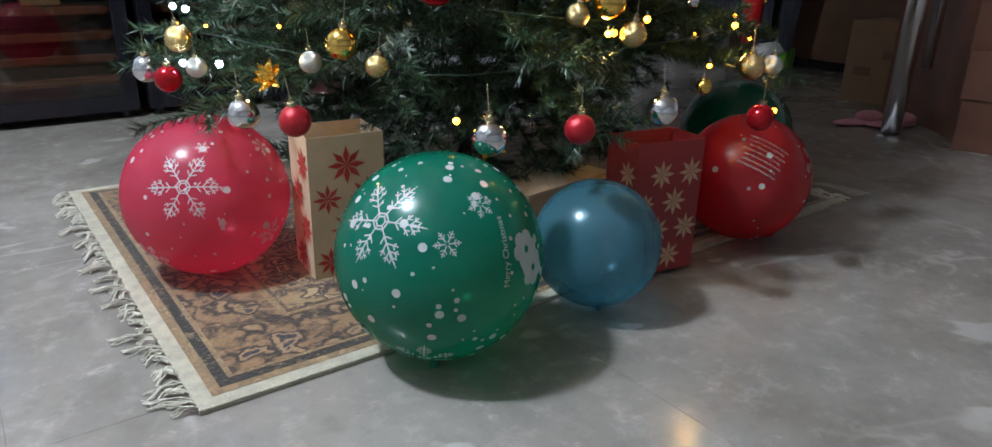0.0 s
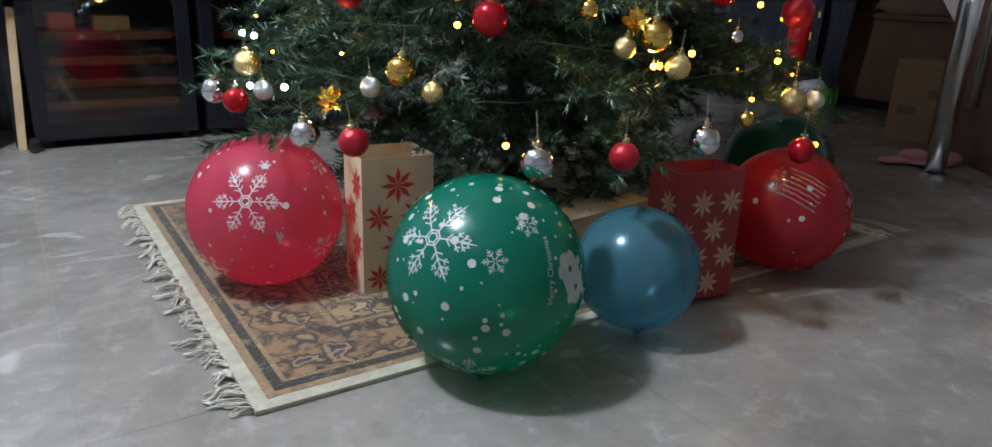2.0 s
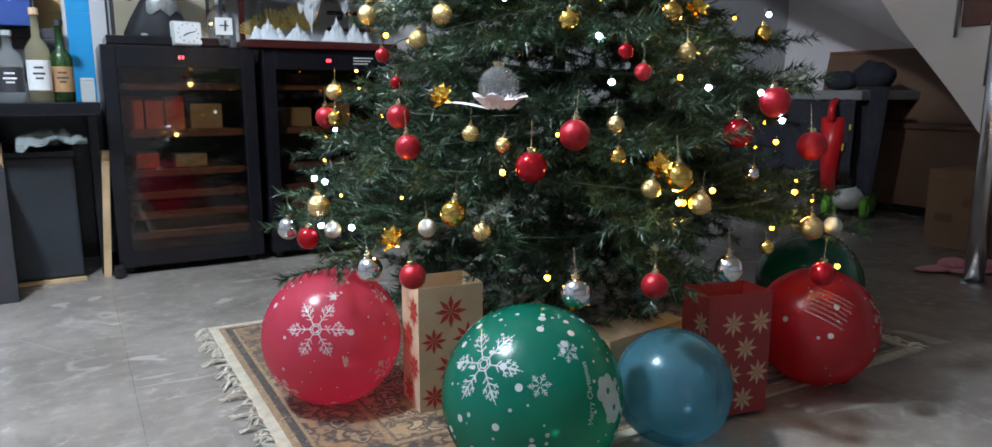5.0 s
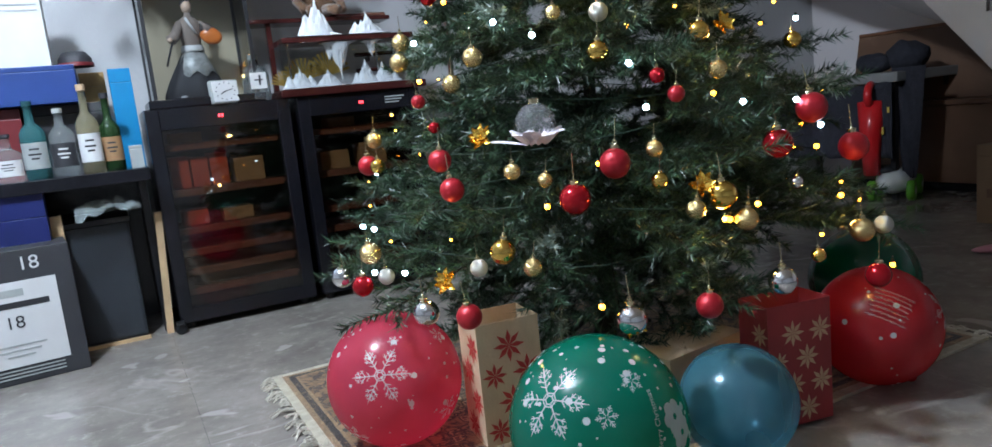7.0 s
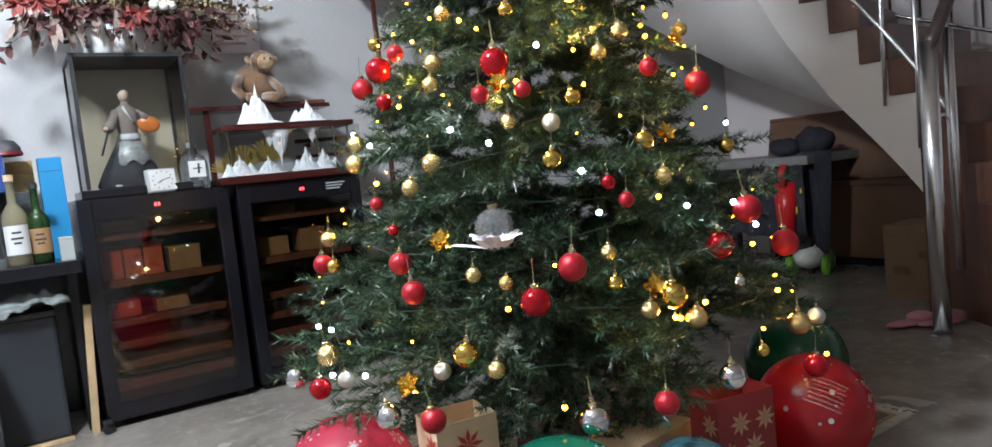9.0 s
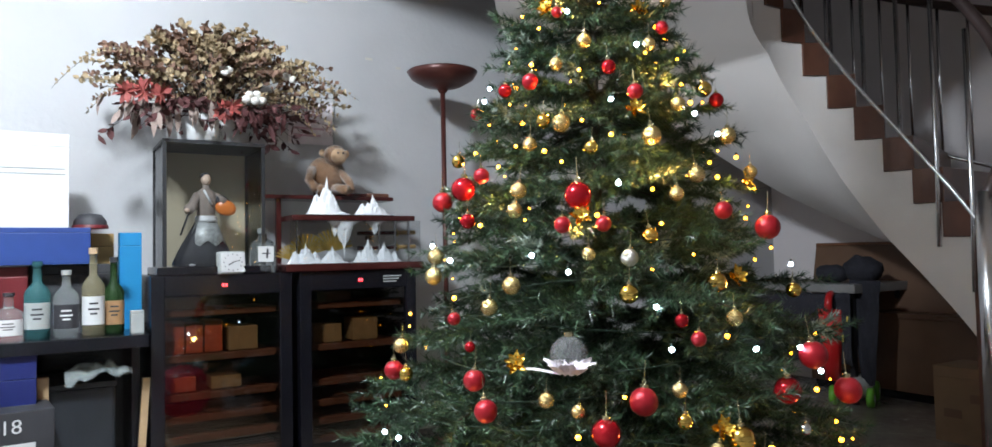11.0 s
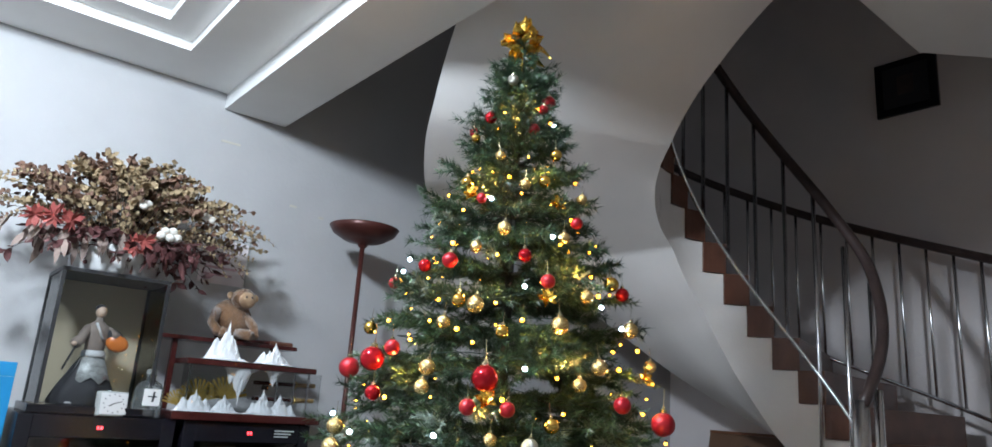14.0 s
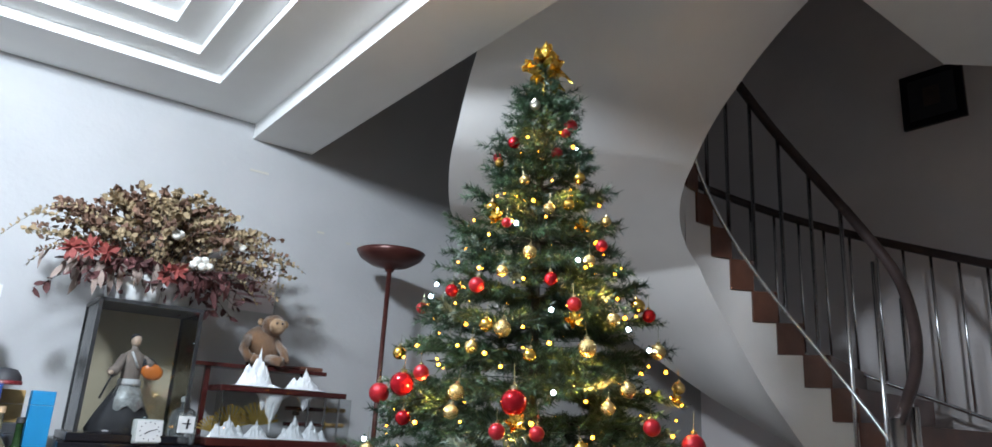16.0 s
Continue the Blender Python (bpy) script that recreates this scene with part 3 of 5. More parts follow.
balloon(1.88, 1.36, 0.15, (0.004, 0.13, 0.07), (0.1, 0.6, 0.35), 0.15, 0.3, "dark green balloon behind the red balloon", (160, 0, 30), 6, 30)

# ---------------------------------------------------------------- gift bags
KRAFT = mat("kraft_paper", (0.56, 0.42, 0.28), 0.75, vary=0.12, scale=14, bump=0.1, bscale=120)
CREAM = mat("cream_print", (0.52, 0.36, 0.22), 0.7, vary=0.1, scale=14)
REDPAPER = mat("red_paper", (0.27, 0.026, 0.03), 0.5, vary=0.15, scale=10, bump=0.1, bscale=90)
REDPRINT = mat("red_print", (0.42, 0.035, 0.03), 0.6, vary=0.12, scale=20)


def star8(size):
    bm = bmesh.new()
    mid = bm.verts.new((0, 0, 0))
    for k in range(8):
        a0, a1, a2 = (math.tau * (k + o) / 8 for o in (-0.4, 0, 0.4))
        bm.faces.new([mid] + [bm.verts.new((rr * math.cos(a), rr * math.sin(a), 0)) for rr, a in ((size * 0.52, a0), (size, a1), (size * 0.52, a2))])
    return bm


def gift_bag(m, w, d, h, paper, ink, label, s=0.038, px=0.08, pz=0.064):
    t = thing("gift_bag", m, label, "gift bag", "gift bags")
    bm = bmesh.new()
    k = 0.0015
    rings = []
    for inset, z, dent in ((0, 0, 0), (0, h * 0.4, 0.006), (0, h, 0), (k, h, 0), (k, h * 0.4, 0.006), (k, 0.004, 0)):
        rings.append([bm.verts.new((x, y, z)) for x, y in ((inset, inset), (w - inset, inset), (w - inset + 0, d / 2), (w - inset, d - inset), (inset, d - inset), (inset + dent * 0.5, d / 2))])
    for a, b in zip(rings, rings[1:]):
        for i in range(6):
            bm.faces.new((a[i], a[(i + 1) % 6], b[(i + 1) % 6], b[i]))
    bm.faces.new(rings[0][::-1]), bm.faces.new(rings[-1])
    part("paper_body", bm, paper, t)
    row = 0
    z = 0.035
    while z < h - 0.02:
        x = s * 0.9 if row % 2 == 0 else s * 0.9 + px / 2
        while x < w - 0.012:
            part("printed_star", star8(min(s, x - 0.004, w - x + 0.01)), ink, t, m=pose(x, -0.0008, z, 90))
            x += px
        y = s * 0.9 if row % 2 else s * 0.9 + px / 2
        while y < d - 0.012:
            part("printed_star", star8(s * 0.95), ink, t, m=pose(-0.0008, y, z, 90, 0, -90))
            y += px
        z += pz
        row += 1
    return t


gift_bag(pose(0.652, 1.405, 0.011, 0, 0, -6), 0.15, 0.12, 0.285, KRAFT, REDPRINT, "kraft paper gift bag with red star print")
gift_bag(pose(1.175, 1.075, 0.011, 0, 0, -11), 0.16, 0.1, 0.275, REDPAPER, CREAM, "red paper gift bag with cream star print", 0.03, 0.07, 0.058)
g = thing("gift_box", pose(1.14, 1.31, 0.012, 0, 0, 8), "kraft paper gift box lying under the tree", "gift box")
part("box", box(-0.13, 0.13, -0.08, 0.08, 0, 0.16, 0.003), KRAFT, g)
part("lid_fold", box(-0.132, 0.132, -0.082, -0.02, 0.161, 0.163), KRAFT, g)
g = thing("gift_bag", pose(1.12, 1.55, 0.012, 0, 0, 20), "white paper gift bag lying behind the trunk", "gift bag", "gift bags")
part("paper_body", box(-0.35, -0.12, 0.08, 0.2, 0, 0.2, 0.004), WHITE, g)

# ---------------------------------------------------------------- christmas tree
TX, TY = 1.22, 1.71
NEEDLE = mat("needles", (0.014, 0.04, 0.024), 0.4, vary=0.4, scale=9, second=(0.055, 0.105, 0.05), island=0.7)
FROST = mat("frosted_needles", (0.26, 0.32, 0.27), 0.7, vary=0.2, scale=20, island=0.3)
BARK = mat("wire_bark", (0.03, 0.028, 0.02), 0.8, vary=0.3, scale=30)
tree = thing("christmas_tree", pose(TX, TY, 0.012), "tall artificial green christmas tree standing on the rug", "tree")
part("trunk", tube([(0, 0, 0.05), (0, 0, 1.0), (0, 0, 2.08)], 0.024, 12, r2=0.008), BARK, tree, smooth=True)
for k in range(4):
    a = math.tau * k / 4 + 0.5
    part("stand_leg", tube([(0, 0, 0.16), (0.13 * math.cos(a), 0.13 * math.sin(a), 0.05), (0.3 * math.cos(a), 0.3 * math.sin(a), 0.009)], 0.009, 8), BLACKMETAL, tree, smooth=True)


def reach(z):
    return 0.05 + 0.405 * (2.07 - z)


rng = np.random.default_rng(11)
nv, nf, fv, ff = [], [], [], []


def needles(p0, p1, per, length, width, out_v, out_f):
    """Thin blades all round a twig."""
    p0, p1 = np.array(p0), np.array(p1)
    d = p1 - p0
    ln = np.linalg.norm(d)
    n = max(4, int(per * ln))
    d = d / ln
    u = rng.uniform(0, 1, n)[:, None]
    a = np.cross(d, (0.3, 0.2, 1.0))
    a /= np.linalg.norm(a)
    b = np.cross(d, a)
    th = rng.uniform(0, math.tau, n)[:, None]
    rad = a * np.cos(th) + b * np.sin(th)
    root = p0 + d * ln * u
    tip = root + (rad * rng.uniform(0.6, 0.95, (n, 1)) + d * rng.uniform(0.5, 1.0, (n, 1))) * length * rng.uniform(0.6, 1.1, (n, 1))
    side = np.cross(tip - root, rng.normal(size=(n, 3)))
    side /= np.linalg.norm(side, axis=1)[:, None]
    base = sum(len(v) for v in out_v)
    out_v.append(np.stack((root + side * width, root - side * width, tip), 1).reshape(-1, 3))
    out_f.append(base + np.arange(n * 3).reshape(-1, 3))


limbs = bmesh.new()
levels = 19
for lev in range(levels):
    z = 0.31 + (2.05 - 0.31) * (lev / (levels - 1)) ** 0.93
    count = max(8, int(8 + 17 * (1 - lev / levels)))
    for k in range(count):
        az = math.tau * (k + 0.5 * (lev % 2)) / count + rng.uniform(-0.2, 0.2)
        ln = reach(z) * rng.choice((0.62, 0.78, 0.92, 1.0, 1.04)) * rng.uniform(0.94, 1.02) * (0.58 if lev == 0 else 1.0)
        out = np.array((math.cos(az), math.sin(az), 0))
        droop = 0.15 * (1 - lev / levels) - 0.1 * (lev / levels) + rng.uniform(-0.06, 0.06)
        lift = rng.uniform(0.0, 0.1) * ln
        def at(s):
            return out * ln * s + np.array((0, 0, z + 0.1 * ln * s - (droop + 0.1 * ln) * s * s + lift * max(0.0, s - 0.6) ** 2 * 5))
        stem = [at(s) for s in (0.05, 0.35, 0.7, 1.0)]
        tube(stem, 0.005, 4, limbs, r2=0.002)
        for s0, s1 in ((0.15, 0.4), (0.4, 0.62), (0.62, 0.84), (0.84, 1.03)):
            needles(at(s0), at(s1), 820, 0.033, 0.0016, nv, nf)
        twigs = 7 + int(ln * 15)
        for q in range(twigs):
            s = 0.34 + 0.64 * q / max(1, twigs - 1) + rng.uniform(-0.03, 0.03)
            sg = 1 if q % 2 else -1
            turn = az + sg * rng.uniform(0.45, 1.0)
            tl = (0.06 + 0.2 * ln * (1.05 - s) + 0.05 * ln) * rng.uniform(0.65, 1.25)
            p = at(s)
            e = p + np.array((math.cos(turn), math.sin(turn), rng.uniform(-0.3, 0.32))) * tl
            needles(p, e, 880, 0.03, 0.0016, nv, nf)
        if rng.uniform() < 0.16 and lev < 14:
            p = at(0.93)
            for q in range(6):
                e = p + np.array((math.cos(az + rng.uniform(-1.2, 1.2)), math.sin(az + rng.uniform(-1.2, 1.2)), rng.uniform(-0.6, 0.7))) * rng.uniform(0.035, 0.06)
                needles(p, e, 800, 0.024, 0.0022, fv, ff)
tagged(part("branchwork", limbs, BARK, tree), kind="stuff")
soup("crown", np.concatenate(nv).tolist(), np.concatenate(nf).tolist(), NEEDLE, tree, "dense dark green plastic needles")
soup("frosted_foliage", np.concatenate(fv).tolist(), np.concatenate(ff).tolist(), FROST, tree, "grey-green frosted sprigs", "stuff")

# ---------------------------------------------------------------- tree ornaments
RED_M = mat("red_satin", (0.38, 0.014, 0.024), 0.32, 0.35, vary=0.1, scale=30, bump=0.12, bscale=500)
RED_S = mat("red_shiny", (0.42, 0.01, 0.018), 0.12, 0.6, vary=0.05)
GOLD_S = mat("gold_shiny", (0.75, 0.5, 0.12), 0.12, 1.0, vary=0.06)
GOLD_M = mat("gold_glitter", (0.72, 0.55, 0.25), 0.27, 1.0, vary=0.25, scale=200, bump=0.3, bscale=400)
SILVER = mat("silver_shiny", (0.72, 0.72, 0.74), 0.12, 1.0, vary=0.05)
SILVER_M = mat("silver_satin", (0.62, 0.6, 0.55), 0.32, 1.0, vary=0.2, scale=200, bump=0.4, bscale=500)
CAP = mat("cap_metal", (0.7, 0.62, 0.4), 0.25, 1.0)


def bauble(material, label):
    """A ball of radius 1 that hangs below its cap."""
    t = thing("bauble", pose(0, 0, -5), label, "christmas bauble", "baubles on the tree")
    part("ball", ball(1.0, 28), material, t, smooth=True)
    part("cap", lathe([(0, 0.95), (0.27, 0.95), (0.3, 1.2), (0.22, 1.24), (0, 1.25)], 12), CAP, t)
    part("hook", tube([(0.12 * math.sin(a), 0, 1.36 - 0.14 * math.cos(a)) for a in np.linspace(0, math.tau, 10)] + [(0, 0, 1.6), (0.05, 0, 2.9)], 0.03, 5), CAP, t)
    return t


KINDS = {"r": bauble(RED_M, "matt red bauble hanging on the tree"), "R": bauble(RED_S, "shiny red bauble hanging on the tree"),
         "g": bauble(GOLD_M, "glittering gold bauble hanging on the tree"), "G": bauble(GOLD_S, "shiny gold bauble hanging on the tree"),
         "S": bauble(SILVER, "shiny silver bauble hanging on the tree"), "s": bauble(SILVER_M, "pale champagne bauble hanging on the tree")}
hang_rng = random.Random(3)


def hang(kinds, spots):
    """spots: azimuth, height and radius in millimetres."""
    for i, (az, z, mm) in enumerate(spots):
        r = reach(z) + 0.02
        kind = kinds[i % len(kinds)]
        m = pose(TX + r * math.cos(radians(az)), TY + r * math.sin(radians(az)), z, hang_rng.uniform(-8, 8), hang_rng.uniform(-8, 8), hang_rng.uniform(0, 360))
        copy_thing(KINDS[kind], m @ Matrix.Scale(mm / 1000, 4))


hang("Rrr", [(248, 0.79, 16), (251, 0.75, 17), (283, 0.69, 33), (269, 0.63, 30), (295, 0.59, 33), (238, 0.63, 30), (231, 0.57, 31), (204, 0.66, 25), (208, 0.6, 26), (201, 0.73, 13), (194, 0.79, 16),
             (175, 0.65, 25), (188, 0.39, 25), (214, 0.36, 26), (249, 0.36, 25), (281, 0.34, 26)])
hang("rRr", [(300, 2.0, 24), (188, 1.91, 20), (153, 1.88, 17), (248, 1.86, 18), (237, 1.42, 19), (209, 1.6, 15), (201, 1.4, 22), (186, 1.39, 19), (154, 1.36, 18), (247, 1.35, 20), (307, 1.37, 21),
             (272, 1.55, 18), (270, 1.95, 16), (179, 1.12, 33), (188, 1.15, 21), (153, 1.1, 30), (225, 1.08, 33), (221, 1.01, 20), (232, 1.01, 19), (188, 1.03, 20), (269, 1.04, 22), (290, 1.0, 32)])
hang("gGg", [(228, 0.94, 16), (237, 0.85, 22), (209, 0.87, 22), (204, 0.82, 20), (259, 0.87, 23), (261, 0.79, 19), (245, 0.65, 17), (245, 0.59, 17), (220, 0.63, 17), (226, 0.61, 15), (182, 0.65, 18), (174, 0.71, 20),
             (250, 0.53, 19), (255, 0.55, 28), (258, 0.5, 22), (188, 0.46, 25), (219, 0.48, 26), (224, 0.45, 18), (282, 0.43, 25), (269, 0.41, 14), (179, 0.89, 23), (176, 0.94, 22), (288, 0.84, 19)])
hang("Ggg", [(175, 1.84, 15), (216, 1.75, 16), (237, 1.65, 17), (252, 1.67, 18), (226, 1.5, 20), (213, 1.44, 17), (211, 1.28, 19), (218, 1.27, 23), (265, 1.32, 19), (288, 1.38, 22), (290, 1.65, 16), (259, 1.49, 18),
             (270, 1.78, 19), (250, 1.23, 24), (207, 1.22, 18), (229, 1.2, 18), (206, 1.1, 21), (206, 1.05, 19), (153, 1.22, 20), (254, 1.08, 18), (263, 1.13, 22), (244, 0.98, 19), (308, 1.16, 19), (291, 1.25, 23), (193, 1.66, 20)])
hang("Ss", [(206, 0.36, 27), (195, 0.42, 18), (177, 0.39, 27), (215, 0.45, 18), (238, 0.35, 29), (291, 0.42, 20), (261, 0.38, 27), (238, 0.93, 20), (270, 0.55, 13), (208, 2.06, 18)])
for ob in KINDS.values():
    for o in (*ob.children_recursive, ob):
        bpy.data.objects.remove(o)

# clear bauble with feathers
FEATHER = mat("feather", (0.75, 0.68, 0.74), 0.8, vary=0.08, scale=30)
CLEAR = mat("clear_plastic", (0.9, 0.88, 0.92), 0.03, vary=0, alpha=0.1, coat=0.6)
t = thing("clear_bauble", pose(0.79, 1.3, 0.72), "clear bauble with white feathers on the tree", "christmas bauble")
glass(part("ball", ball(0.042, 28), CLEAR, t, smooth=True))
part("cap", lathe([(0, 0.04), (0.011, 0.04), (0.012, 0.05), (0, 0.052)], 12), CAP, t)
for k in range(9):
    a = k * 0.75
    ln = 0.04 if k else 0.085
    w = 0.02 if k else 0.01
    bm = bmesh.new()
    prev = None
    for i in range(7):
        u = i / 6
        half = w * math.sin(math.pi * min(0.97, 0.12 + u * 0.85))
        row = [bm.verts.new((0.02 + ln * u, s * half, -0.04 + (0.02 + 0.005 * (k % 3) if k else 0.012) * math.sin(u * 1.7) - abs(s) * 0.004)) for s in (-1, 0, 1)]
        if prev:
            for j in (0, 1):
                bm.faces.new((prev[j], prev[j + 1], row[j + 1], row[j]))
        prev = row
    part("feather", bm, FEATHER, t, smooth=True, m=pose(0, 0, 0, 0, 0, math.degrees(a) + 140))

for k in range(6):
    bm = bmesh.new()
    prev = None
    for i in range(5):
        u = i / 4
        half = 0.008 * math.sin(math.pi * min(0.97, 0.12 + u * 0.85))
        row = [bm.verts.new((0.006 + 0.02 * u, q * half, -0.034 + 0.022 * u * u - abs(q) * 0.003)) for q in (-1, 0, 1)]
        if prev:
            for j in (0, 1):
                bm.faces.new((prev[j], prev[j + 1], row[j + 1], row[j]))
        prev = row
    part("feather", bm, FEATHER, t, smooth=True, m=pose(0, 0, 0, 0, 0, 60 * k + 15))

# gold foil bow at the top
FOIL = mat("gold_foil", (0.85, 0.55, 0.1), 0.2, 1.0, vary=0.1, scale=40, bump=0.5, bscale=60)
t = thing("tree_topper", pose(TX, TY, 2.13), "crumpled gold foil flower on the tree top", "tree topper")
part("stem", tube([(0, 0, -0.04), (0, 0, 0.06)], 0.006, 6), FOIL, t)
fr = random.Random(8)
for k in range(22):
    bm = bmesh.new()
    ln, w = fr.uniform(0.075, 0.12), fr.uniform(0.02, 0.032)
    prev = None
    for i in range(5):
        u = i / 4
        half = w * math.sin(math.pi * min(0.99, 0.1 + 0.88 * u))
        row = [bm.verts.new((s * half, ln * u, 0.012 * math.sin(5 * u + k) + (0.008 if s else 0) + fr.uniform(-0.003, 0.003))) for s in (-1, 0, 1)]
        if prev:
            for j in (0, 1):
                bm.faces.new((prev[j], prev[j + 1], row[j + 1], row[j]))
        prev = row
    part("petal", bm, FOIL, t, m=pose(0, 0, 0.08, fr.uniform(-70, 85), fr.uniform(-30, 30), k * 137.5))

# gold foil flowers among the branches
flower = thing("gold_flower", pose(0, 0, -5), "small gold foil flower clipped on the tree", "tree ornament", "gold flowers on the tree")
for k in range(9):
    bm = bmesh.new()
    prev = None
    for i in range(4):
        u = i / 3
        half = 0.012 * math.sin(math.pi * min(0.99, 0.1 + 0.88 * u))
        row = [bm.verts.new((s_ * half, 0.045 * u, 0.006 * math.sin(4 * u + k) + (0.004 if s_ else 0))) for s_ in (-1, 0, 1)]
        if prev:
            for j in (0, 1):
                bm.faces.new((prev[j], prev[j + 1], row[j + 1], row[j]))
        prev = row
    part("petal", bm, FOIL, flower, m=pose(0, 0, 0, 20 + 25 * (k % 2), 0, 40 * k))
for az, z in ((252, 0.57), (266, 0.88), (209, 0.42), (238, 0.34), (226, 1.03), (290, 1.12), (246, 1.3), (200, 1.62), (260, 1.6), (213, 0.7)):
    r = reach(z) + 0.01
    copy_thing(flower, pose(TX + r * math.cos(radians(az)), TY + r * math.sin(radians(az)), z, 75, 0, az + 90) @ Matrix.Scale(0.7, 4))
for o in (*flower.children_recursive, flower):
    bpy.data.objects.remove(o)

# fairy lights
WARM = mat("warm_bulb", (1, 0.8, 0.4), 0.3, emit=(1.0, 0.36, 0.016), power=11.0)
COOL = mat("cool_bulb", (0.9, 0.95, 1), 0.3, emit=(0.55, 0.8, 1.0), power=30.0)
WIRE = mat("green_wire", (0.012, 0.03, 0.018), 0.5)
lights = thing("fairy_lights", pose(TX, TY, 0.0), "string of warm and cool white fairy lights on the tree", "fairy lights")
lr = random.Random(21)


def bulb_mesh(r, core, lens, hot):
    """A round lens in its socket."""
    ob = multi("bulb", [(ball(r, 14), lens), (tube([(0, 0, r * 0.9), (0, 0, r * 2.2)], core, 8), hot)])
    me = ob.data
    bpy.data.objects.remove(ob)
    return me


bulbs = [bulb_mesh(r, 0.003, WARM, WIRE) for r in (0.0034, 0.0046, 0.006)]
bulb_cool = bulb_mesh(0.0063, 0.003, COOL, WIRE)


def add_bulb(mesh, az, z, off):
    o = new("bulb", mesh)
    o.parent = lights
    r = reach(z) + off
    o.matrix_basis = pose(r * math.cos(az), r * math.sin(az), z)


turns, count = 15, 230
wire = []
for k in range(count * 3):
    u = k / (count * 3)
    z = 0.4 + 1.62 * (1 - (1 - u) ** 0.7)
    az = turns * math.tau * u
    r = reach(z) - 0.1 + 0.03 * math.sin(k * 0.9) + lr.uniform(-0.01, 0.01)
    wire.append((r * math.cos(az), r * math.sin(az), z + 0.025 * math.sin(k * 0.37)))
    if k % 3 == 0 and not (z < 1.0 and lr.random() < (0.75 if z > 0.62 else 0.55)):
        add_bulb(lr.choice(bulbs), az + lr.uniform(-0.12, 0.12), wire[-1][2] + lr.uniform(-0.05, 0.05), lr.uniform(-0.06, 0.012))
for az, z in ((234, 0.37), (291, 0.33), (283, 0.5), (262, 0.52), (256, 0.5)):
    add_bulb(bulbs[2], radians(az), z, 0.0)
for az, z in ((205, 0.45), (255, 0.5), (285, 0.45), (178, 0.75), (268, 0.85), (225, 1.0), (190, 1.1), (250, 1.15), (288, 1.1), (215, 1.35), (265, 1.4), (205, 1.65), (260, 1.7), (225, 1.92)):
    r = reach(z) - 0.02
    lamp("fairy_bulb_glow", "POINT", pose(TX + r * math.cos(radians(az)), TY + r * math.sin(radians(az)), z), 1.2 if z > 0.95 else 0.45, (1.0, 0.56, 0.13), 0.012)
part("wire", tube(wire, 0.0014, 4), WIRE, lights, smooth=True)
for az, z in ((213, 0.94), (223, 0.9), (243, 0.82), (265, 0.72), (245, 0.73), (184, 0.93), (280, 0.71), (180, 0.51), (186, 0.51), (199, 0.43), (295, 1.91), (253, 1.49), (237, 1.33), (237, 1.11), (285, 1.25),
              (274, 1.3), (152, 1.44), (153, 1.4), (166, 0.97), (190, 0.42), (285, 0.65), (215, 1.6), (140, 0.6), (310, 0.9)):
    add_bulb(bulb_cool, radians(az), z, 0.012)

# ---------------------------------------------------------------- wine coolers
GREYCARD = mat("grey_card", (0.35, 0.37, 0.36), 0.5, vary=0.1, scale=12)
LED = mat("red_led", (0.6, 0.02, 0.02), 0.5, emit=(1, 0.04, 0.05), power=6)
ORANGE_BOX = mat("orange_box", (0.5, 0.09, 0.03), 0.5, vary=0.2, scale=20)
TAN_BOX = mat("tan_box", (0.35, 0.22, 0.08), 0.6, vary=0.2, scale=20)


def wine_cooler(x0, x1, label):
    c = thing("wine_cooler", pose((x0 + x1) / 2, 3.14, 0), label, "wine cooler", "wine coolers")
    w = (x1 - x0) / 2
    bm = box(-w, -w + 0.035, 0.045, 0.48, 0.03, 0.885)
    box(w - 0.035, w, 0.045, 0.48, 0.03, 0.885, 0, bm)
    box(-w + 0.035, w - 0.035, 0.045, 0.48, 0.84, 0.885, 0, bm)
    box(-w + 0.035, w - 0.035, 0.045, 0.48, 0.03, 0.09, 0, bm)
    box(-w + 0.035, w - 0.035, 0.45, 0.48, 0.09, 0.84, 0, bm)
    part("cabinet", bm, BLACK, c)
    bm = bmesh.new()
    f = 0.05
    for a0, a1, z0, z1 in ((-w, -w + f, 0.03, 0.882), (w - f, w, 0.03, 0.882), (-w + f, w - f, 0.8, 0.882), (-w + f, w - f, 0.03, 0.09)):
        box(a0, a1, 0, 0.043, z0, z1, 0.003, bm)
    door = part("door_frame", bm, BLACK, c, "glossy black door frame")
    glass(part("pane", box(-w + f - 0.004, w - f + 0.004, 0.012, 0.02, 0.086, 0.804), TINTED, door))
    for dx in (-0.009, 0.003):
        part("display", box(dx, dx + 0.007, -0.002, 0.0, 0.834, 0.846), LED, door, "red lit digit")
    for z in (0.73, 0.545, 0.39, 0.3, 0.22, 0.14):
        bm = box(-w + 0.055, w - 0.055, 0.06, 0.08, z - 0.014, z + 0.014, 0.002)
        for k in range(7):
            yy = 0.1 + 0.05 * k
            box(-w + 0.04, w - 0.04, yy, yy + 0.022, z - 0.006, z + 0.004, 0, bm)
        part("shelf", bm, SHELFWOOD, c, "slatted reddish wooden shelf")
    for a in (-w + 0.04, w - 0.04):
        for y in (0.06, 0.42):
            part("foot", lathe([(0, 0), (0.02, 0), (0.02, 0.02), (0.012, 0.031), (0, 0.031)], 12), BLACKMETAL, c, m=pose(a, y, 0))
    return c


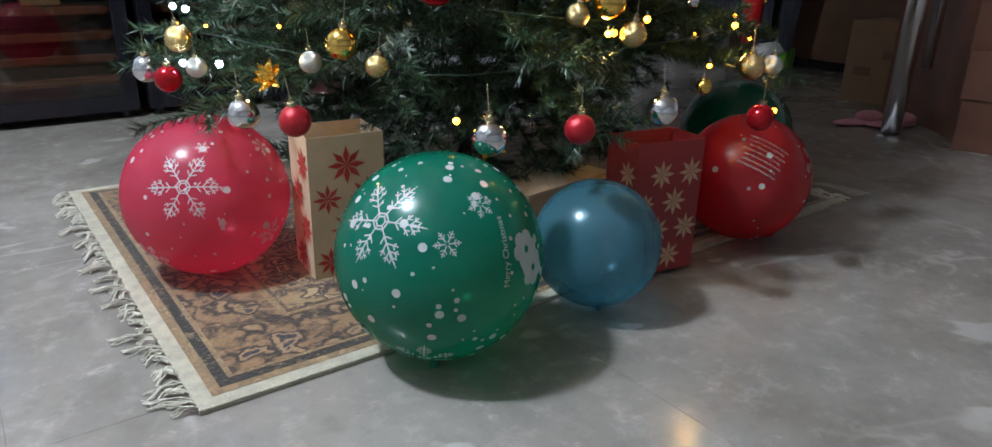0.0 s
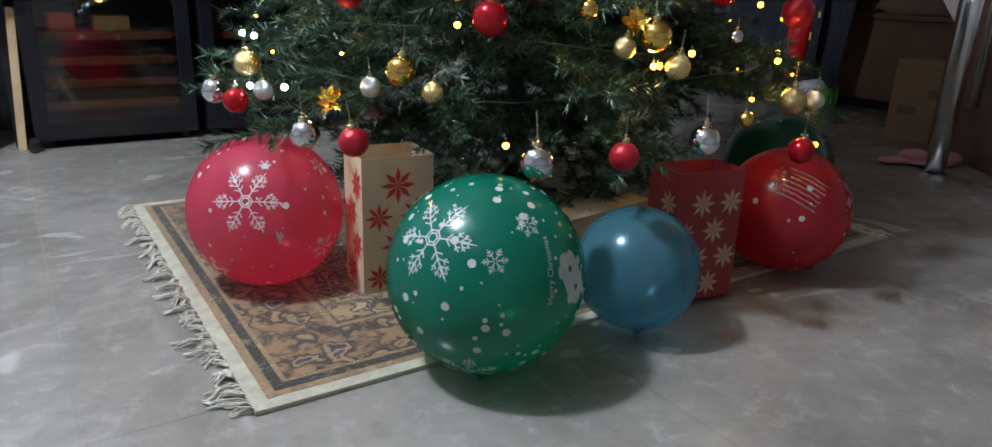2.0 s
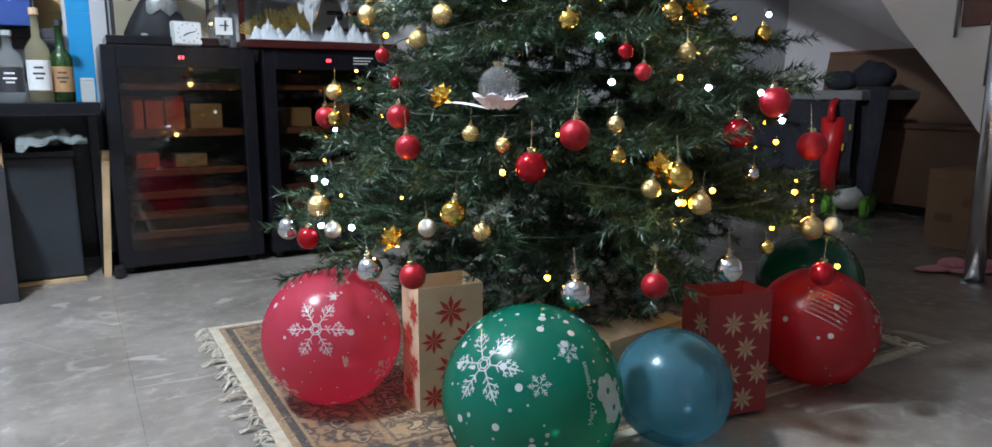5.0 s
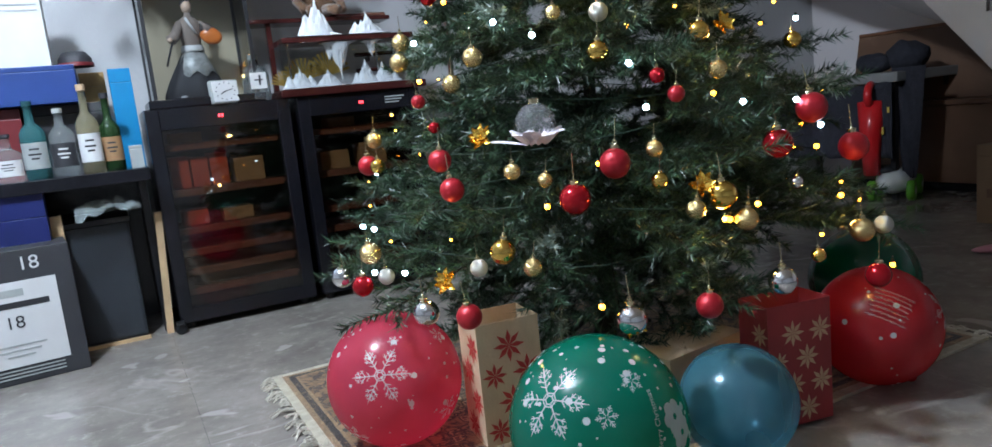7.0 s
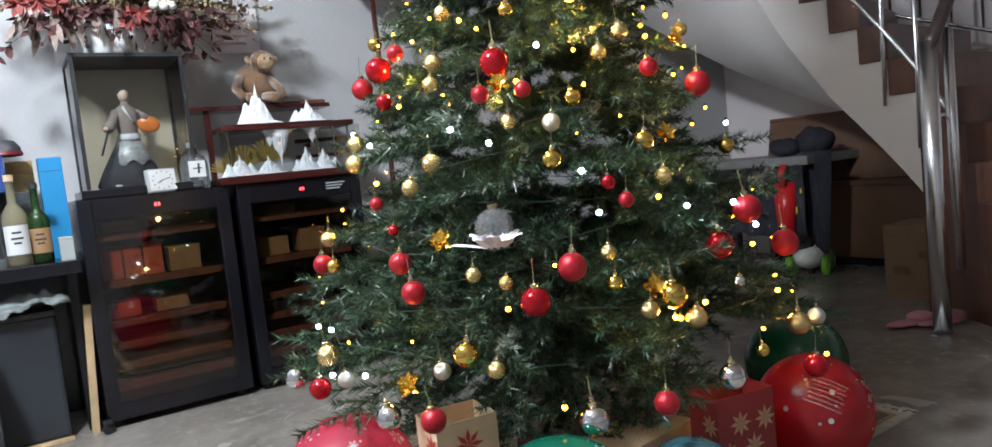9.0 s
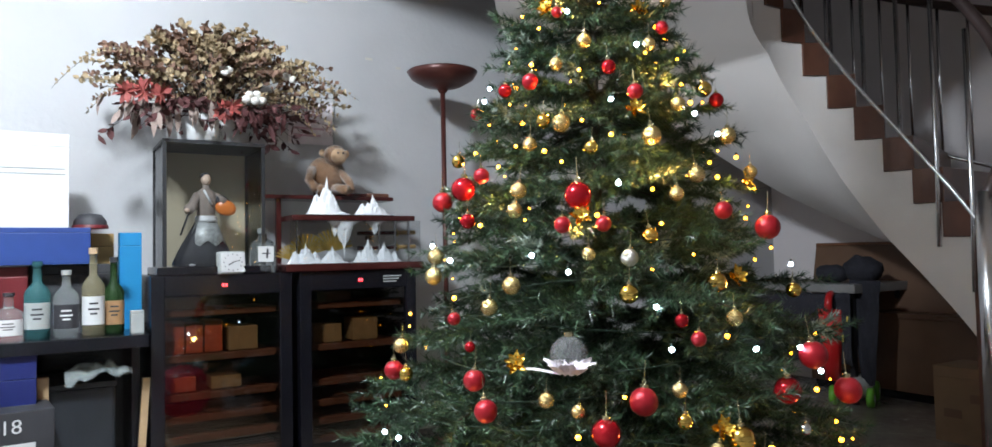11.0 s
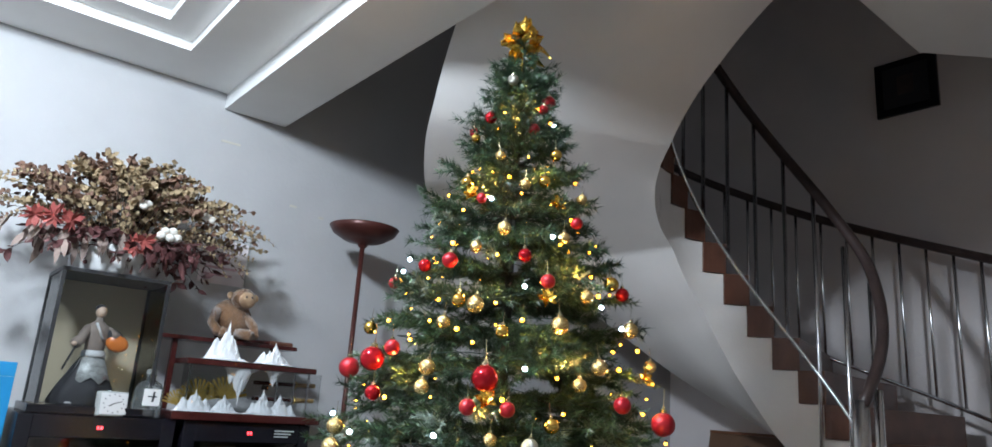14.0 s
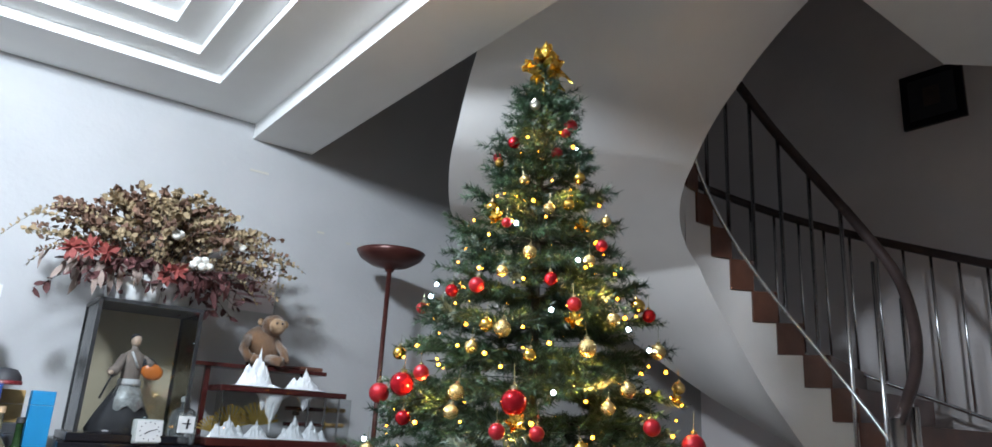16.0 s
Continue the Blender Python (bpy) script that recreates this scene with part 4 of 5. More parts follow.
wine_cooler(0.16, 0.71, "black wine cooler with glass door and wooden shelves")
second_cooler = wine_cooler(0.745, 1.295, "black wine cooler with glass door beside the tree")
for k in range(3):
    part("print_bar", box(0.11, 0.2 - 0.012 * k, -0.002, -0.0004, 0.85 - 0.012 * k, 0.856 - 0.012 * k), GREYCARD, second_cooler)


def carton(name, x0, x1, y0, y1, z0, z1, material, label, category, group="", lid=None, turn=0.0):
    t = thing(name, pose((x0 + x1) / 2, (y0 + y1) / 2, z0, 0, 0, turn), label, category, group)
    a, b, h = (x1 - x0) / 2, (y1 - y0) / 2, z1 - z0
    part("box", box(-a, a, -b, b, 0, h * 0.86, 0.0025), material, t)
    part("lid", box(-a, a, -b, b, h * 0.862, h, 0.0025), lid or material, t)
    return t


for x, z, w, h, material in ((0.26, 0.56, 0.07, 0.13, ORANGE_BOX), (0.335, 0.56, 0.065, 0.12, ORANGE_BOX), (0.41, 0.56, 0.07, 0.13, ORANGE_BOX), (0.53, 0.56, 0.12, 0.1, TAN_BOX), (0.46, 0.406, 0.12, 0.05, TAN_BOX),
                             (0.29, 0.406, 0.1, 0.06, ORANGE_BOX), (0.3, 0.745, 0.12, 0.04, TAN_BOX), (0.9, 0.56, 0.13, 0.08, TAN_BOX), (1.08, 0.56, 0.12, 0.1, TAN_BOX), (0.95, 0.745, 0.12, 0.04, TAN_BOX)):
    carton("carton", x - w / 2, x + w / 2, 3.24, 3.36, z, z + h, material, "small carton on a wine cooler shelf", "box", "cartons in the wine coolers")


def bottle(x, y, z, r, h, material, label, paper=None, neck=0.3, ink=True, capm=None, fill=None):
    t = thing("bottle", pose(x, y, z), label, "bottle", "bottles")
    sh = h * (1 - neck)
    glass(part("glass", lathe([(0, 0.002), (r * 0.9, 0), (r, 0.006), (r, sh * 0.88), (r * 0.75, sh * 0.98), (r * 0.36, sh * 1.08), (r * 0.33, h * 0.94), (r * 0.38, h * 0.95), (r * 0.38, h * 0.975), (0, h * 0.976)], 20), material, t, smooth=True))
    if fill:
        part("liquid", lathe([(0, 0.008), (r * 0.88, 0.008), (r * 0.88, sh * 0.45), (0, sh * 0.45)], 16), fill, t)
    if paper:
        a0, a1 = math.radians(200), math.radians(340)
        bm = bmesh.new()
        prev = None
        for i in range(13):
            a = a0 + (a1 - a0) * i / 12
            now = [bm.verts.new((r * 1.012 * math.cos(a), r * 1.012 * math.sin(a), zz)) for zz in (sh * 0.2, sh * 0.7)]
            if prev:
                bm.faces.new((prev[0], now[0], now[1], prev[1]))
            prev = now
        lab = part("label", bm, paper, t, smooth=True)
        for zz, ww in ((0.56, 0.5), (0.46, 0.65), (0.38, 0.4)):
            bm = bmesh.new()
            prev = None
            for i in range(7):
                a = math.radians(270) + ww * (i / 6 - 0.5) * 1.5
                now = [bm.verts.new((r * 1.025 * math.cos(a), r * 1.025 * math.sin(a), sh * zz + d)) for d in (0, sh * 0.035)]
                if prev:
                    bm.faces.new((prev[0], now[0], now[1], prev[1]))
                prev = now
            part("print_bar", bm, INK if paper is not INK else WHITE, lab)
    part("stopper", lathe([(0, h * 0.93), (r * 0.4, h * 0.93), (r * 0.4, h), (0, h)], 14), capm or INK, t)
    return t


# ---------------------------------------------------------------- black side shelf with boxes and bottles
CHARCOAL = mat("charcoal_plastic", (0.022, 0.026, 0.032), 0.5, vary=0.2, scale=5, bump=0.05, bscale=40)
BLUE = mat("blue_card", (0.014, 0.042, 0.18), 0.45, vary=0.12, scale=9)
NAVY = mat("navy_card", (0.009, 0.015, 0.1), 0.45, vary=0.15, scale=9)
CYAN = mat("cyan_card", (0.008, 0.2, 0.42), 0.45, vary=0.08, scale=9)
MAROON = mat("maroon_card", (0.12, 0.012, 0.015), 0.4, vary=0.15, scale=9)
t = thing("side_shelf", pose(-0.42, 3.02, 0), "black side shelf loaded with bottles and boxes", "shelf")
part("top_board", box(-0.62, 0.56, 0.0, 0.6, 0.625, 0.672, 0.003), BLACK, t)
part("side_panel", box(-0.62, -0.585, 0.02, 0.6, 0, 0.624), BLACK, t)
part("back_panel", box(-0.584, 0.55, 0.57, 0.59, 0, 0.624), BLACK, t)
part("side_panel", box(0.52, 0.549, 0.2, 0.569, 0, 0.624), BLACK, t)
t = thing("storage_bin", pose(-0.17, 3.17, 0), "dark grey plastic storage bin under the shelf", "bin")
part("bin_body", box(-0.24, 0.21, 0.0, 0.35, 0.012, 0.47, 0.012), CHARCOAL, t)
part("rim", box(-0.245, 0.215, -0.006, 0.356, 0.471, 0.492, 0.006), CHARCOAL, t)
part("base_strip", box(-0.27, 0.215, -0.02, -0.002, 0.0, 0.012), PALEWOOD, t)
t = thing("wood_strip", pose(0.118, 3.13, 0, 0, 0, 0), "pale wooden strip standing beside the cooler", "plank")
part("strip", box(-0.014, 0.012, 0, 0.03, 0, 0.49, 0.001, None, pose(0, 0.03, 0, 0, 3.5, 0)), PALEWOOD, t)
t = thing("caster", pose(0.155, 3.105, 0), "small black caster by the cooler foot", "caster")
part("wheel", lathe([(0, -0.012), (0.018, -0.012), (0.022, -0.006), (0.022, 0.006), (0.018, 0.012), (0, 0.012)], 16), BLACKMETAL, t, m=pose(0, 0, 0.022, 90, 0, 20))
part("fork", box(-0.015, 0.015, -0.02, 0.02, 0.04, 0.05), BLACKMETAL, t)
CLEARBAG = mat("clear_bag", (0.6, 0.68, 0.68), 0.12, vary=0.05, alpha=0.3, bump=0.8, bscale=30)
t = thing("plastic_bag", pose(-0.02, 3.12, 0.493), "crumpled clear plastic bag on the bin", "plastic bag")
bm = bmesh.new()
bmesh.ops.create_grid(bm, x_segments=22, y_segments=14, size=1)
for v in bm.verts:
    n = noise.noise(Vector((v.co.x * 3, v.co.y * 3, 1.7)))
    v.co = Vector((v.co.x * 0.11, v.co.y * 0.09 + 0.02 * n, 0.035 + 0.04 * n + 0.03 * (1 - v.co.x ** 2) * (1 - v.co.y ** 2)))
    v.co.z = max(0.001, v.co.z)
part("film", bm, CLEARBAG, t, smooth=True)
# black whisky carton with a white panel
t = thing("bottle_carton", pose(-0.345, 2.9, 0, 0, 0, 6), "black bottle carton with a white printed panel", "carton")
body = part("carton_body", box(-0.185, 0.185, 0.0, 0.2, 0, 0.455, 0.004), INK, t)
part("panel", box(-0.15, 0.13, -0.003, -0.0005, 0.06, 0.35), WHITE, t, "white label panel")
part("panel_bar", box(-0.12, 0.1, -0.0045, -0.0032, 0.262, 0.282), INK, t)
part("panel_bar", box(-0.05, 0.03, -0.0045, -0.0032, 0.3, 0.325), GREYCARD, t)
for k in range(3):
    part("panel_bar", box(-0.09 + 0.02 * k, 0.07 - 0.02 * k, -0.0045, -0.0032, 0.13 - 0.018 * k, 0.136 - 0.018 * k), GREYCARD, t)
    part("panel_bar", box(-0.12, 0.11, -0.003, -0.0005, 0.046 - 0.012 * k, 0.05 - 0.012 * k), GREYCARD, t)
part("number", words("18", 0.06), INK, t, m=pose(-0.01, -0.0045, 0.21, 90))
part("number", words("18", 0.065), WHITE, t, m=pose(0.06, -0.003, 0.405, 90))
carton("carton", -0.62, -0.215, 3.04, 3.12, 0.0, 0.63, NAVY, "tall navy blue carton standing behind the black carton", "box")
t = carton("carton", -0.3, -0.178, 3.125, 3.16, 0.0, 0.53, PALEWOOD, "plain brown carton beside the bin", "box")
TEAL = mat("teal_glass", (0.1, 0.3, 0.31), 0.06, vary=0.05, trans=0.75, ior=1.3)
GREENGLASS = mat("green_glass", (0.025, 0.06, 0.02), 0.06, vary=0.1, trans=0.4, ior=1.4)
CLEARGLASS = mat("clear_glass", (0.85, 0.9, 0.9), 0.04, vary=0.02, trans=0.92, ior=1.3)
AMBERGLASS = mat("pale_glass", (0.4, 0.36, 0.24), 0.06, vary=0.05, trans=0.7, ior=1.3)
BROWNLABEL = mat("brown_label", (0.3, 0.17, 0.08), 0.6, vary=0.15, scale=30)
SH = 0.672
bottle(-0.3, 3.1, SH, 0.045, 0.17, CLEARGLASS, "squat clear bottle with white label", WHITE, 0.35)
bottle(-0.215, 3.12, SH, 0.042, 0.28, TEAL, "teal glass bottle with pale label", GREYCARD, 0.33, capm=TEAL)
bottle(-0.125, 3.11, SH, 0.042, 0.245, CLEARGLASS, "clear spirits bottle with dark label", INK, 0.3, capm=GREYCARD)
bottle(-0.038, 3.12, SH, 0.039, 0.325, AMBERGLASS, "tall pale wine bottle with white label", WHITE, 0.36, capm=CREAM)
bottle(0.032, 3.15, SH, 0.037, 0.29, GREENGLASS, "dark green wine bottle with brown label", BROWNLABEL, 0.38)
carton("carton", 0.085, 0.13, 3.08, 3.13, SH, SH + 0.085, GREYCARD, "small grey box beside the bottles", "box")
carton("carton", -0.7, -0.245, 3.2, 3.34, SH, SH + 0.26, MAROON, "dark maroon box behind the bottles", "box")
carton("carton", -0.244, 0.045, 3.24, 3.38, SH, SH + 0.265, INK, "black box behind the bottles", "box")
carton("carton", -0.68, -0.045, 3.16, 3.4, SH + 0.266, 1.075, BLUE, "flat blue box stacked behind the bottles", "box")
white_box = carton("carton", -0.6, -0.115, 3.2, 3.36, 1.076, 1.43, WHITE, "large white box stacked on the blue box", "box")
for k in range(2):
    part("print_bar", box(-0.1, 0.23, -0.082, -0.0805, 0.2 + 0.02 * k, 0.204 + 0.02 * k), GREYCARD, white_box)
carton("carton", -0.04, 0.05, 3.39, 3.5, SH, 1.06, TAN_BOX, "tan box behind the bottles", "box")
carton("carton", 0.062, 0.142, 3.28, 3.36, SH, 1.06, CYAN, "tall bright blue box on the shelf", "box")
t = thing("cap", pose(-0.04, 3.3, 1.076), "dark knitted cap with a red trim on a box", "cap")
multi("crown", [(lathe([(0.06, 0.0), (0.058, 0.03), (0.04, 0.055), (0, 0.062)], 16), INK), (lathe([(0.064, 0.0), (0.064, 0.014), (0.058, 0.014)], 16), MAROON)], t)

# ---------------------------------------------------------------- display case with figurine
t = thing("display_case", pose(0.402, 3.3, 0.885), "black framed glass display case on the wine cooler", "display case")
part("base", box(-0.22, 0.22, -0.16, 0.16, 0, 0.032, 0.004), BLACK, t)
for x in (-0.192, 0.192):
    for y in (-0.15, 0.15):
        part("post", box(x - 0.007, x + 0.007, y - 0.007, y + 0.007, 0.033, 0.53), BLACKMETAL, t)
bm = bmesh.new()
for y in (-0.15, 0.15):
    box(-0.199, 0.199, y - 0.007, y + 0.007, 0.531, 0.545, 0, bm)
for x in (-0.192, 0.192):
    box(x - 0.007, x + 0.007, -0.142, 0.142, 0.531, 0.545, 0, bm)
box(-0.184, 0.184, -0.142, 0.142, 0.533, 0.54, 0, bm)
part("top_frame", bm, BLACKMETAL, t)
GOLDCARD = mat("gold_backing", (0.42, 0.36, 0.25), 0.6, vary=0.08, scale=6)
part("backing", box(-0.184, 0.184, 0.148, 0.153, 0.034, 0.53), GOLDCARD, t, "dull gold backing board")
glass(part("pane", box(-0.184, 0.184, -0.152, -0.149, 0.034, 0.53), PANE, t))
for x in (-0.193, 0.193):
    glass(part("pane", box(x - 0.0015, x + 0.0015, -0.142, 0.142, 0.034, 0.53), PANE, t))
DOLLCLOTH = mat("doll_cloth", (0.25, 0.2, 0.17), 0.8, vary=0.15, scale=40)
DOLLSILVER = mat("doll_silver", (0.36, 0.37, 0.36), 0.5, 0.3, vary=0.4, scale=70)
DOLLDARK = mat("doll_dark", (0.02, 0.02, 0.025), 0.7, vary=0.2, scale=30)
DOLLFACE = mat("doll_face", (0.55, 0.4, 0.3), 0.5)
ORANGE = mat("orange_lacquer", (0.62, 0.17, 0.03), 0.3, vary=0.15, scale=20)


def ell(cx, cy, cz, rx, ry, rz, turn=(0, 0, 0)):
    bm = ball(1.0, 16)
    bmesh.ops.transform(bm, matrix=pose(cx, cy, cz, *turn) @ Matrix.Diagonal((rx, ry, rz, 1)), verts=bm.verts)
    return bm


skirt = lathe([(0.1, 0.0), (0.105, 0.012), (0.085, 0.07), (0.055, 0.14), (0.036, 0.185), (0, 0.185)], 28)
for v in skirt.verts:
    a = math.atan2(v.co.y, v.co.x)
    v.co.x *= (1.05 + 0.08 * math.sin(9 * a)) * (1.15 if v.co.x < 0 else 1.0)
    v.co.y *= 0.75 + 0.06 * math.sin(7 * a)
apron = lathe([(0.075, 0.095), (0.078, 0.1), (0.058, 0.15), (0.042, 0.19), (0, 0.19)], 28)
for v in apron.verts:
    v.co.y *= 0.85
    v.co.z += 0.012 * math.sin(6 * math.atan2(v.co.y, v.co.x)) * (v.co.z < 0.11)
torso = lathe([(0.034, 0.19), (0.037, 0.23), (0.046, 0.285), (0.04, 0.315), (0.014, 0.335), (0.012, 0.35), (0, 0.35)], 16)
for v in torso.verts:
    v.co.y *= 0.7
fig = multi("figurine", [(skirt, DOLLDARK), (apron, DOLLSILVER), (torso, DOLLCLOTH), (ell(0, 0, 0.372, 0.02, 0.022, 0.027), DOLLFACE), (ell(0, 0.006, 0.384, 0.021, 0.022, 0.02), DOLLDARK),
                         (ell(0.07, -0.03, 0.25, 0.043, 0.014, 0.034, (0, 20, -20)), ORANGE), (ell(0.062, -0.01, 0.275, 0.045, 0.02, 0.03, (0, 30, 0)), DOLLDARK),
                         (tube([(-0.036, 0, 0.305), (-0.065, -0.025, 0.255), (-0.09, -0.05, 0.235)], 0.016, 8, r2=0.022), DOLLCLOTH), (ell(-0.098, -0.055, 0.232, 0.011, 0.01, 0.01), DOLLFACE), (tube([(-0.02, -0.028, 0.325), (0.012, -0.034, 0.26)], 0.005, 6), WHITE), (tube([(0.036, 0, 0.305), (0.07, -0.02, 0.27)], 0.016, 8, r2=0.024), DOLLCLOTH), (tube([(-0.085, -0.05, 0.235), (-0.125, -0.06, 0.13)], 0.004, 6), DOLLDARK),
                         (lathe([(0.041, 0.188), (0.044, 0.19), (0.044, 0.199), (0.041, 0.214)], 14), WHITE), (ell(-0.07, -0.05, 0.008, 0.024, 0.012, 0.008), WHITE)], None, pose(0.385, 3.26, 0.918, 0, 0, 12) @ Matrix.Diagonal((1.02, 1.0, 0.98, 1)))
tagged(fig, "plain costumed figurine with orange drum in a glass case", "figurine")
# desk clock
t = thing("desk_clock", pose(0.467, 3.13, 0.886, -6, 0, 12), "small white square desk clock on the cooler", "clock")
part("case", box(-0.056, 0.056, 0, 0.035, 0, 0.092, 0.006), GREYCARD, t)
part("dial", box(-0.05, 0.05, -0.002, 0.0, 0.006, 0.086), WHITE, t)
part("pointer", box(-0.0015, 0.0015, -0.003, -0.0021, 0.044, 0.078, 0, None, Matrix.Translation((0, 0, 0.046)) @ pose(0, 0, 0, 0, 75, 0) @ Matrix.Translation((0, 0, -0.046))), INK, t)
part("pointer", box(-0.002, 0.002, -0.0035, -0.0031, 0.044, 0.068, 0, None, Matrix.Translation((0, 0, 0.046)) @ pose(0, 0, 0, 0, -120, 0) @ Matrix.Translation((0, 0, -0.046))), INK, t)
for k in range(12):
    a = math.tau * k / 12
    part("hour_mark", box(0.038 * math.sin(a) - 0.002, 0.038 * math.sin(a) + 0.002, -0.003, -0.0021, 0.044 + 0.034 * math.cos(a), 0.048 + 0.034 * math.cos(a)), INK, t)
t = thing("glass_jar", pose(0.6, 3.19, 0.886), "clear glass flagon with a white square label", "jar")
glass(part("jar", lathe([(0, 0.003), (0.05, 0), (0.055, 0.01), (0.055, 0.1), (0.045, 0.13), (0.018, 0.145), (0.018, 0.165), (0, 0.166)], 20), CLEARGLASS, t, smooth=True))
part("stopper", lathe([(0, 0.166), (0.02, 0.166), (0.022, 0.185), (0, 0.19)], 12), GREYCARD, t)
part("label", box(-0.032, 0.032, -0.0575, -0.056, 0.045, 0.11), WHITE, t)
part("print_bar", box(-0.004, 0.004, -0.0585, -0.0576, 0.06, 0.1, 0, None, pose(0, 0, 0, 0, 4, 0)), INK, t)
part("print_bar", box(-0.016, 0.018, -0.0585, -0.0576, 0.078, 0.083), INK, t)

# ---------------------------------------------------------------- flower arrangement
t = thing("flower_pot", pose(0.4, 3.28, 1.432), "white oblong pot on the display case", "flower pot")
bm = bmesh.new()
prof = [(0, 0), (0.15, 0), (0.165, 0.01), (0.175, 0.13), (0.168, 0.135), (0.16, 0.12), (0, 0.11)]
lathe(prof, 28, bm)
for v in bm.verts:
    v.co.y *= 0.7
part("pot", bm, WHITE, t, smooth=True)
DRY = mat("dry_leaf_tan", (0.31, 0.23, 0.135), 0.8, vary=0.2, scale=12, island=0.25)
DRY2 = mat("dry_leaf_brown", (0.17, 0.095, 0.065), 0.8, vary=0.25, scale=12, island=0.3)
WINE = mat("dry_leaf_wine", (0.075, 0.024, 0.024), 0.75, vary=0.3, scale=12, island=0.35)
GREYLEAF = mat("dry_leaf_grey", (0.2, 0.15, 0.13), 0.8, vary=0.25, scale=12, island=0.3)
REDLEAF = mat("red_leaf", (0.27, 0.06, 0.052), 0.7, vary=0.25, scale=15, island=0.2)
COTTON = mat("cotton", (0.68, 0.65, 0.6), 0.95, vary=0.06, scale=60, bump=0.6, bscale=90)
arr = thing("dried_flowers", pose(0.4, 3.27, 1.545), "spreading arrangement of dried leaves with red leaves and cotton", "flower arrangement")
dr = random.Random(17)


def leaf(vs, fs, p, d, ln, w, curl):
    d = Vector(d).normalized()
    side = d.cross(Vector((dr.uniform(-1, 1), dr.uniform(-1, 1), dr.uniform(-1, 1)))).normalized()
    up = side.cross(d)
    base = len(vs)
    for u, k in ((0, 0.1), (0.35, 1), (0.7, 0.8), (1, 0.05)):
        c = Vector(p) + d * ln * u + up * curl * ln * u * u
        vs.append(tuple(c + side * w * k))
        vs.append(tuple(c - side * w * k))
    for i in range(3):
        fs.append((base + 2 * i, base + 2 * i + 1, base + 2 * i + 3, base + 2 * i + 2))


sets = {k: ([], []) for k in ("tan", "brown", "wine", "red", "grey")}
stems = bmesh.new()
for k in range(210):
    az = dr.uniform(0, math.tau)
    out = dr.uniform(0.15, 1.0)
    ex, ey = 0.55 * out * math.cos(az) + 0.035, 0.22 * out * math.sin(az)
    ez = 0.4 * (1 - 0.6 * out ** 2) * dr.uniform(0.55, 1.05) + 0.02
    if math.cos(az) > 0.6 and out > 0.7 and dr.random() < 0.6:
        ex *= 1.25
    low = dr.random() < 0.26
    if low:
        ex, ey, ez = ex * 0.85, ey - 0.06, dr.uniform(-0.12, 0.04)
    pts = [Vector((0.1 * math.cos(az) * out, 0.05 * math.sin(az), 0)), Vector((ex * 0.55, ey * 0.6, max(ez, 0.02) * 0.8 + 0.03)), Vector((ex, ey, ez))]
    tube(pts, 0.0018, 4, stems, r2=0.001)
    key = "wine" if low else ("tan" if dr.random() < 0.5 else "brown")
    for q in range(46 if not low else 16):
        u = dr.uniform(0.45, 1.0) if q % 5 else dr.uniform(0.15, 0.5)
        p = pts[0].lerp(pts[1], min(1, u * 2)) if u < 0.5 else pts[1].lerp(pts[2], u * 2 - 1)
        d = Vector((dr.uniform(-1, 1) + ex, dr.uniform(-1, 1), dr.uniform(-0.7, 1) if not low else dr.uniform(-1.4, 0.3)))
        size = dr.uniform(0.013, 0.03) if not low else dr.uniform(0.03, 0.055)
        leaf(*sets[key], p, d, size, size * (0.45 if not low else 0.25), dr.uniform(-0.5, 0.5))
# long arching sprays with small paired leaves
for k in range(14):
    side = 1 if k < 11 else -1
    rise, far = dr.uniform(0.02, 0.24), dr.uniform(0.3, 0.52)
    spray = [Vector((side * (0.1 + far * u), dr.uniform(-0.01, 0.01) - 0.05 - 0.1 * (k % 3 - 1) * u, 0.08 + rise * math.sin(2.5 * u) - (0.16 if k % 2 else 0.05) * u * u)) for u in np.linspace(0, 1, 9)]
    tube(spray, 0.0016, 4, stems, r2=0.0008)
    for a, b in zip(spray[2:], spray[3:]):
        for u in (0.0, 0.33, 0.66):
            for sg in (-1, 1):
                leaf(*sets["tan" if k % 3 else "brown"], a.lerp(b, u), (side * 0.6, dr.uniform(-0.5, 0.5), sg * 0.8), dr.uniform(0.012, 0.02), 0.006, dr.uniform(-0.3, 0.3))
# long drooping leaves under the rim
for k in range(46):
    x = dr.uniform(-0.42, 0.3)
    p = Vector((x, -0.12 + dr.uniform(-0.06, 0.03), dr.uniform(-0.02, 0.05)))
    leaf(*sets["grey" if x < 0.05 else "wine"], p, (0.5 * x + dr.uniform(-0.3, 0.3), dr.uniform(-0.4, 0.1), -1), dr.uniform(0.06, 0.12), dr.uniform(0.009, 0.015), dr.uniform(-0.3, 0.3))
for cx, cz in ((-0.33, 0.05), (-0.27, 0.06), (-0.21, 0.05), (0.02, 0.0), (0.06, 0.02)):
    for q in range(13):
        a = math.tau * q / 13
        leaf(*sets["red"], (cx, -0.17, cz), (math.cos(a), -0.35, math.sin(a)), dr.uniform(0.04, 0.06), 0.012, 0.2)
tagged(part("stemwork", stems, BARK, arr), kind="stuff")
for key, material, words_ in (("tan", DRY, "tan dried leaves"), ("brown", DRY2, "brown dried leaves"), ("wine", WINE, "wine red drooping leaves"), ("red", REDLEAF, "bright red star shaped leaves"), ("grey", GREYLEAF, "long grey-brown drooping leaves")):
    soup("leaves", *sets[key], material, arr, words_, "stuff")
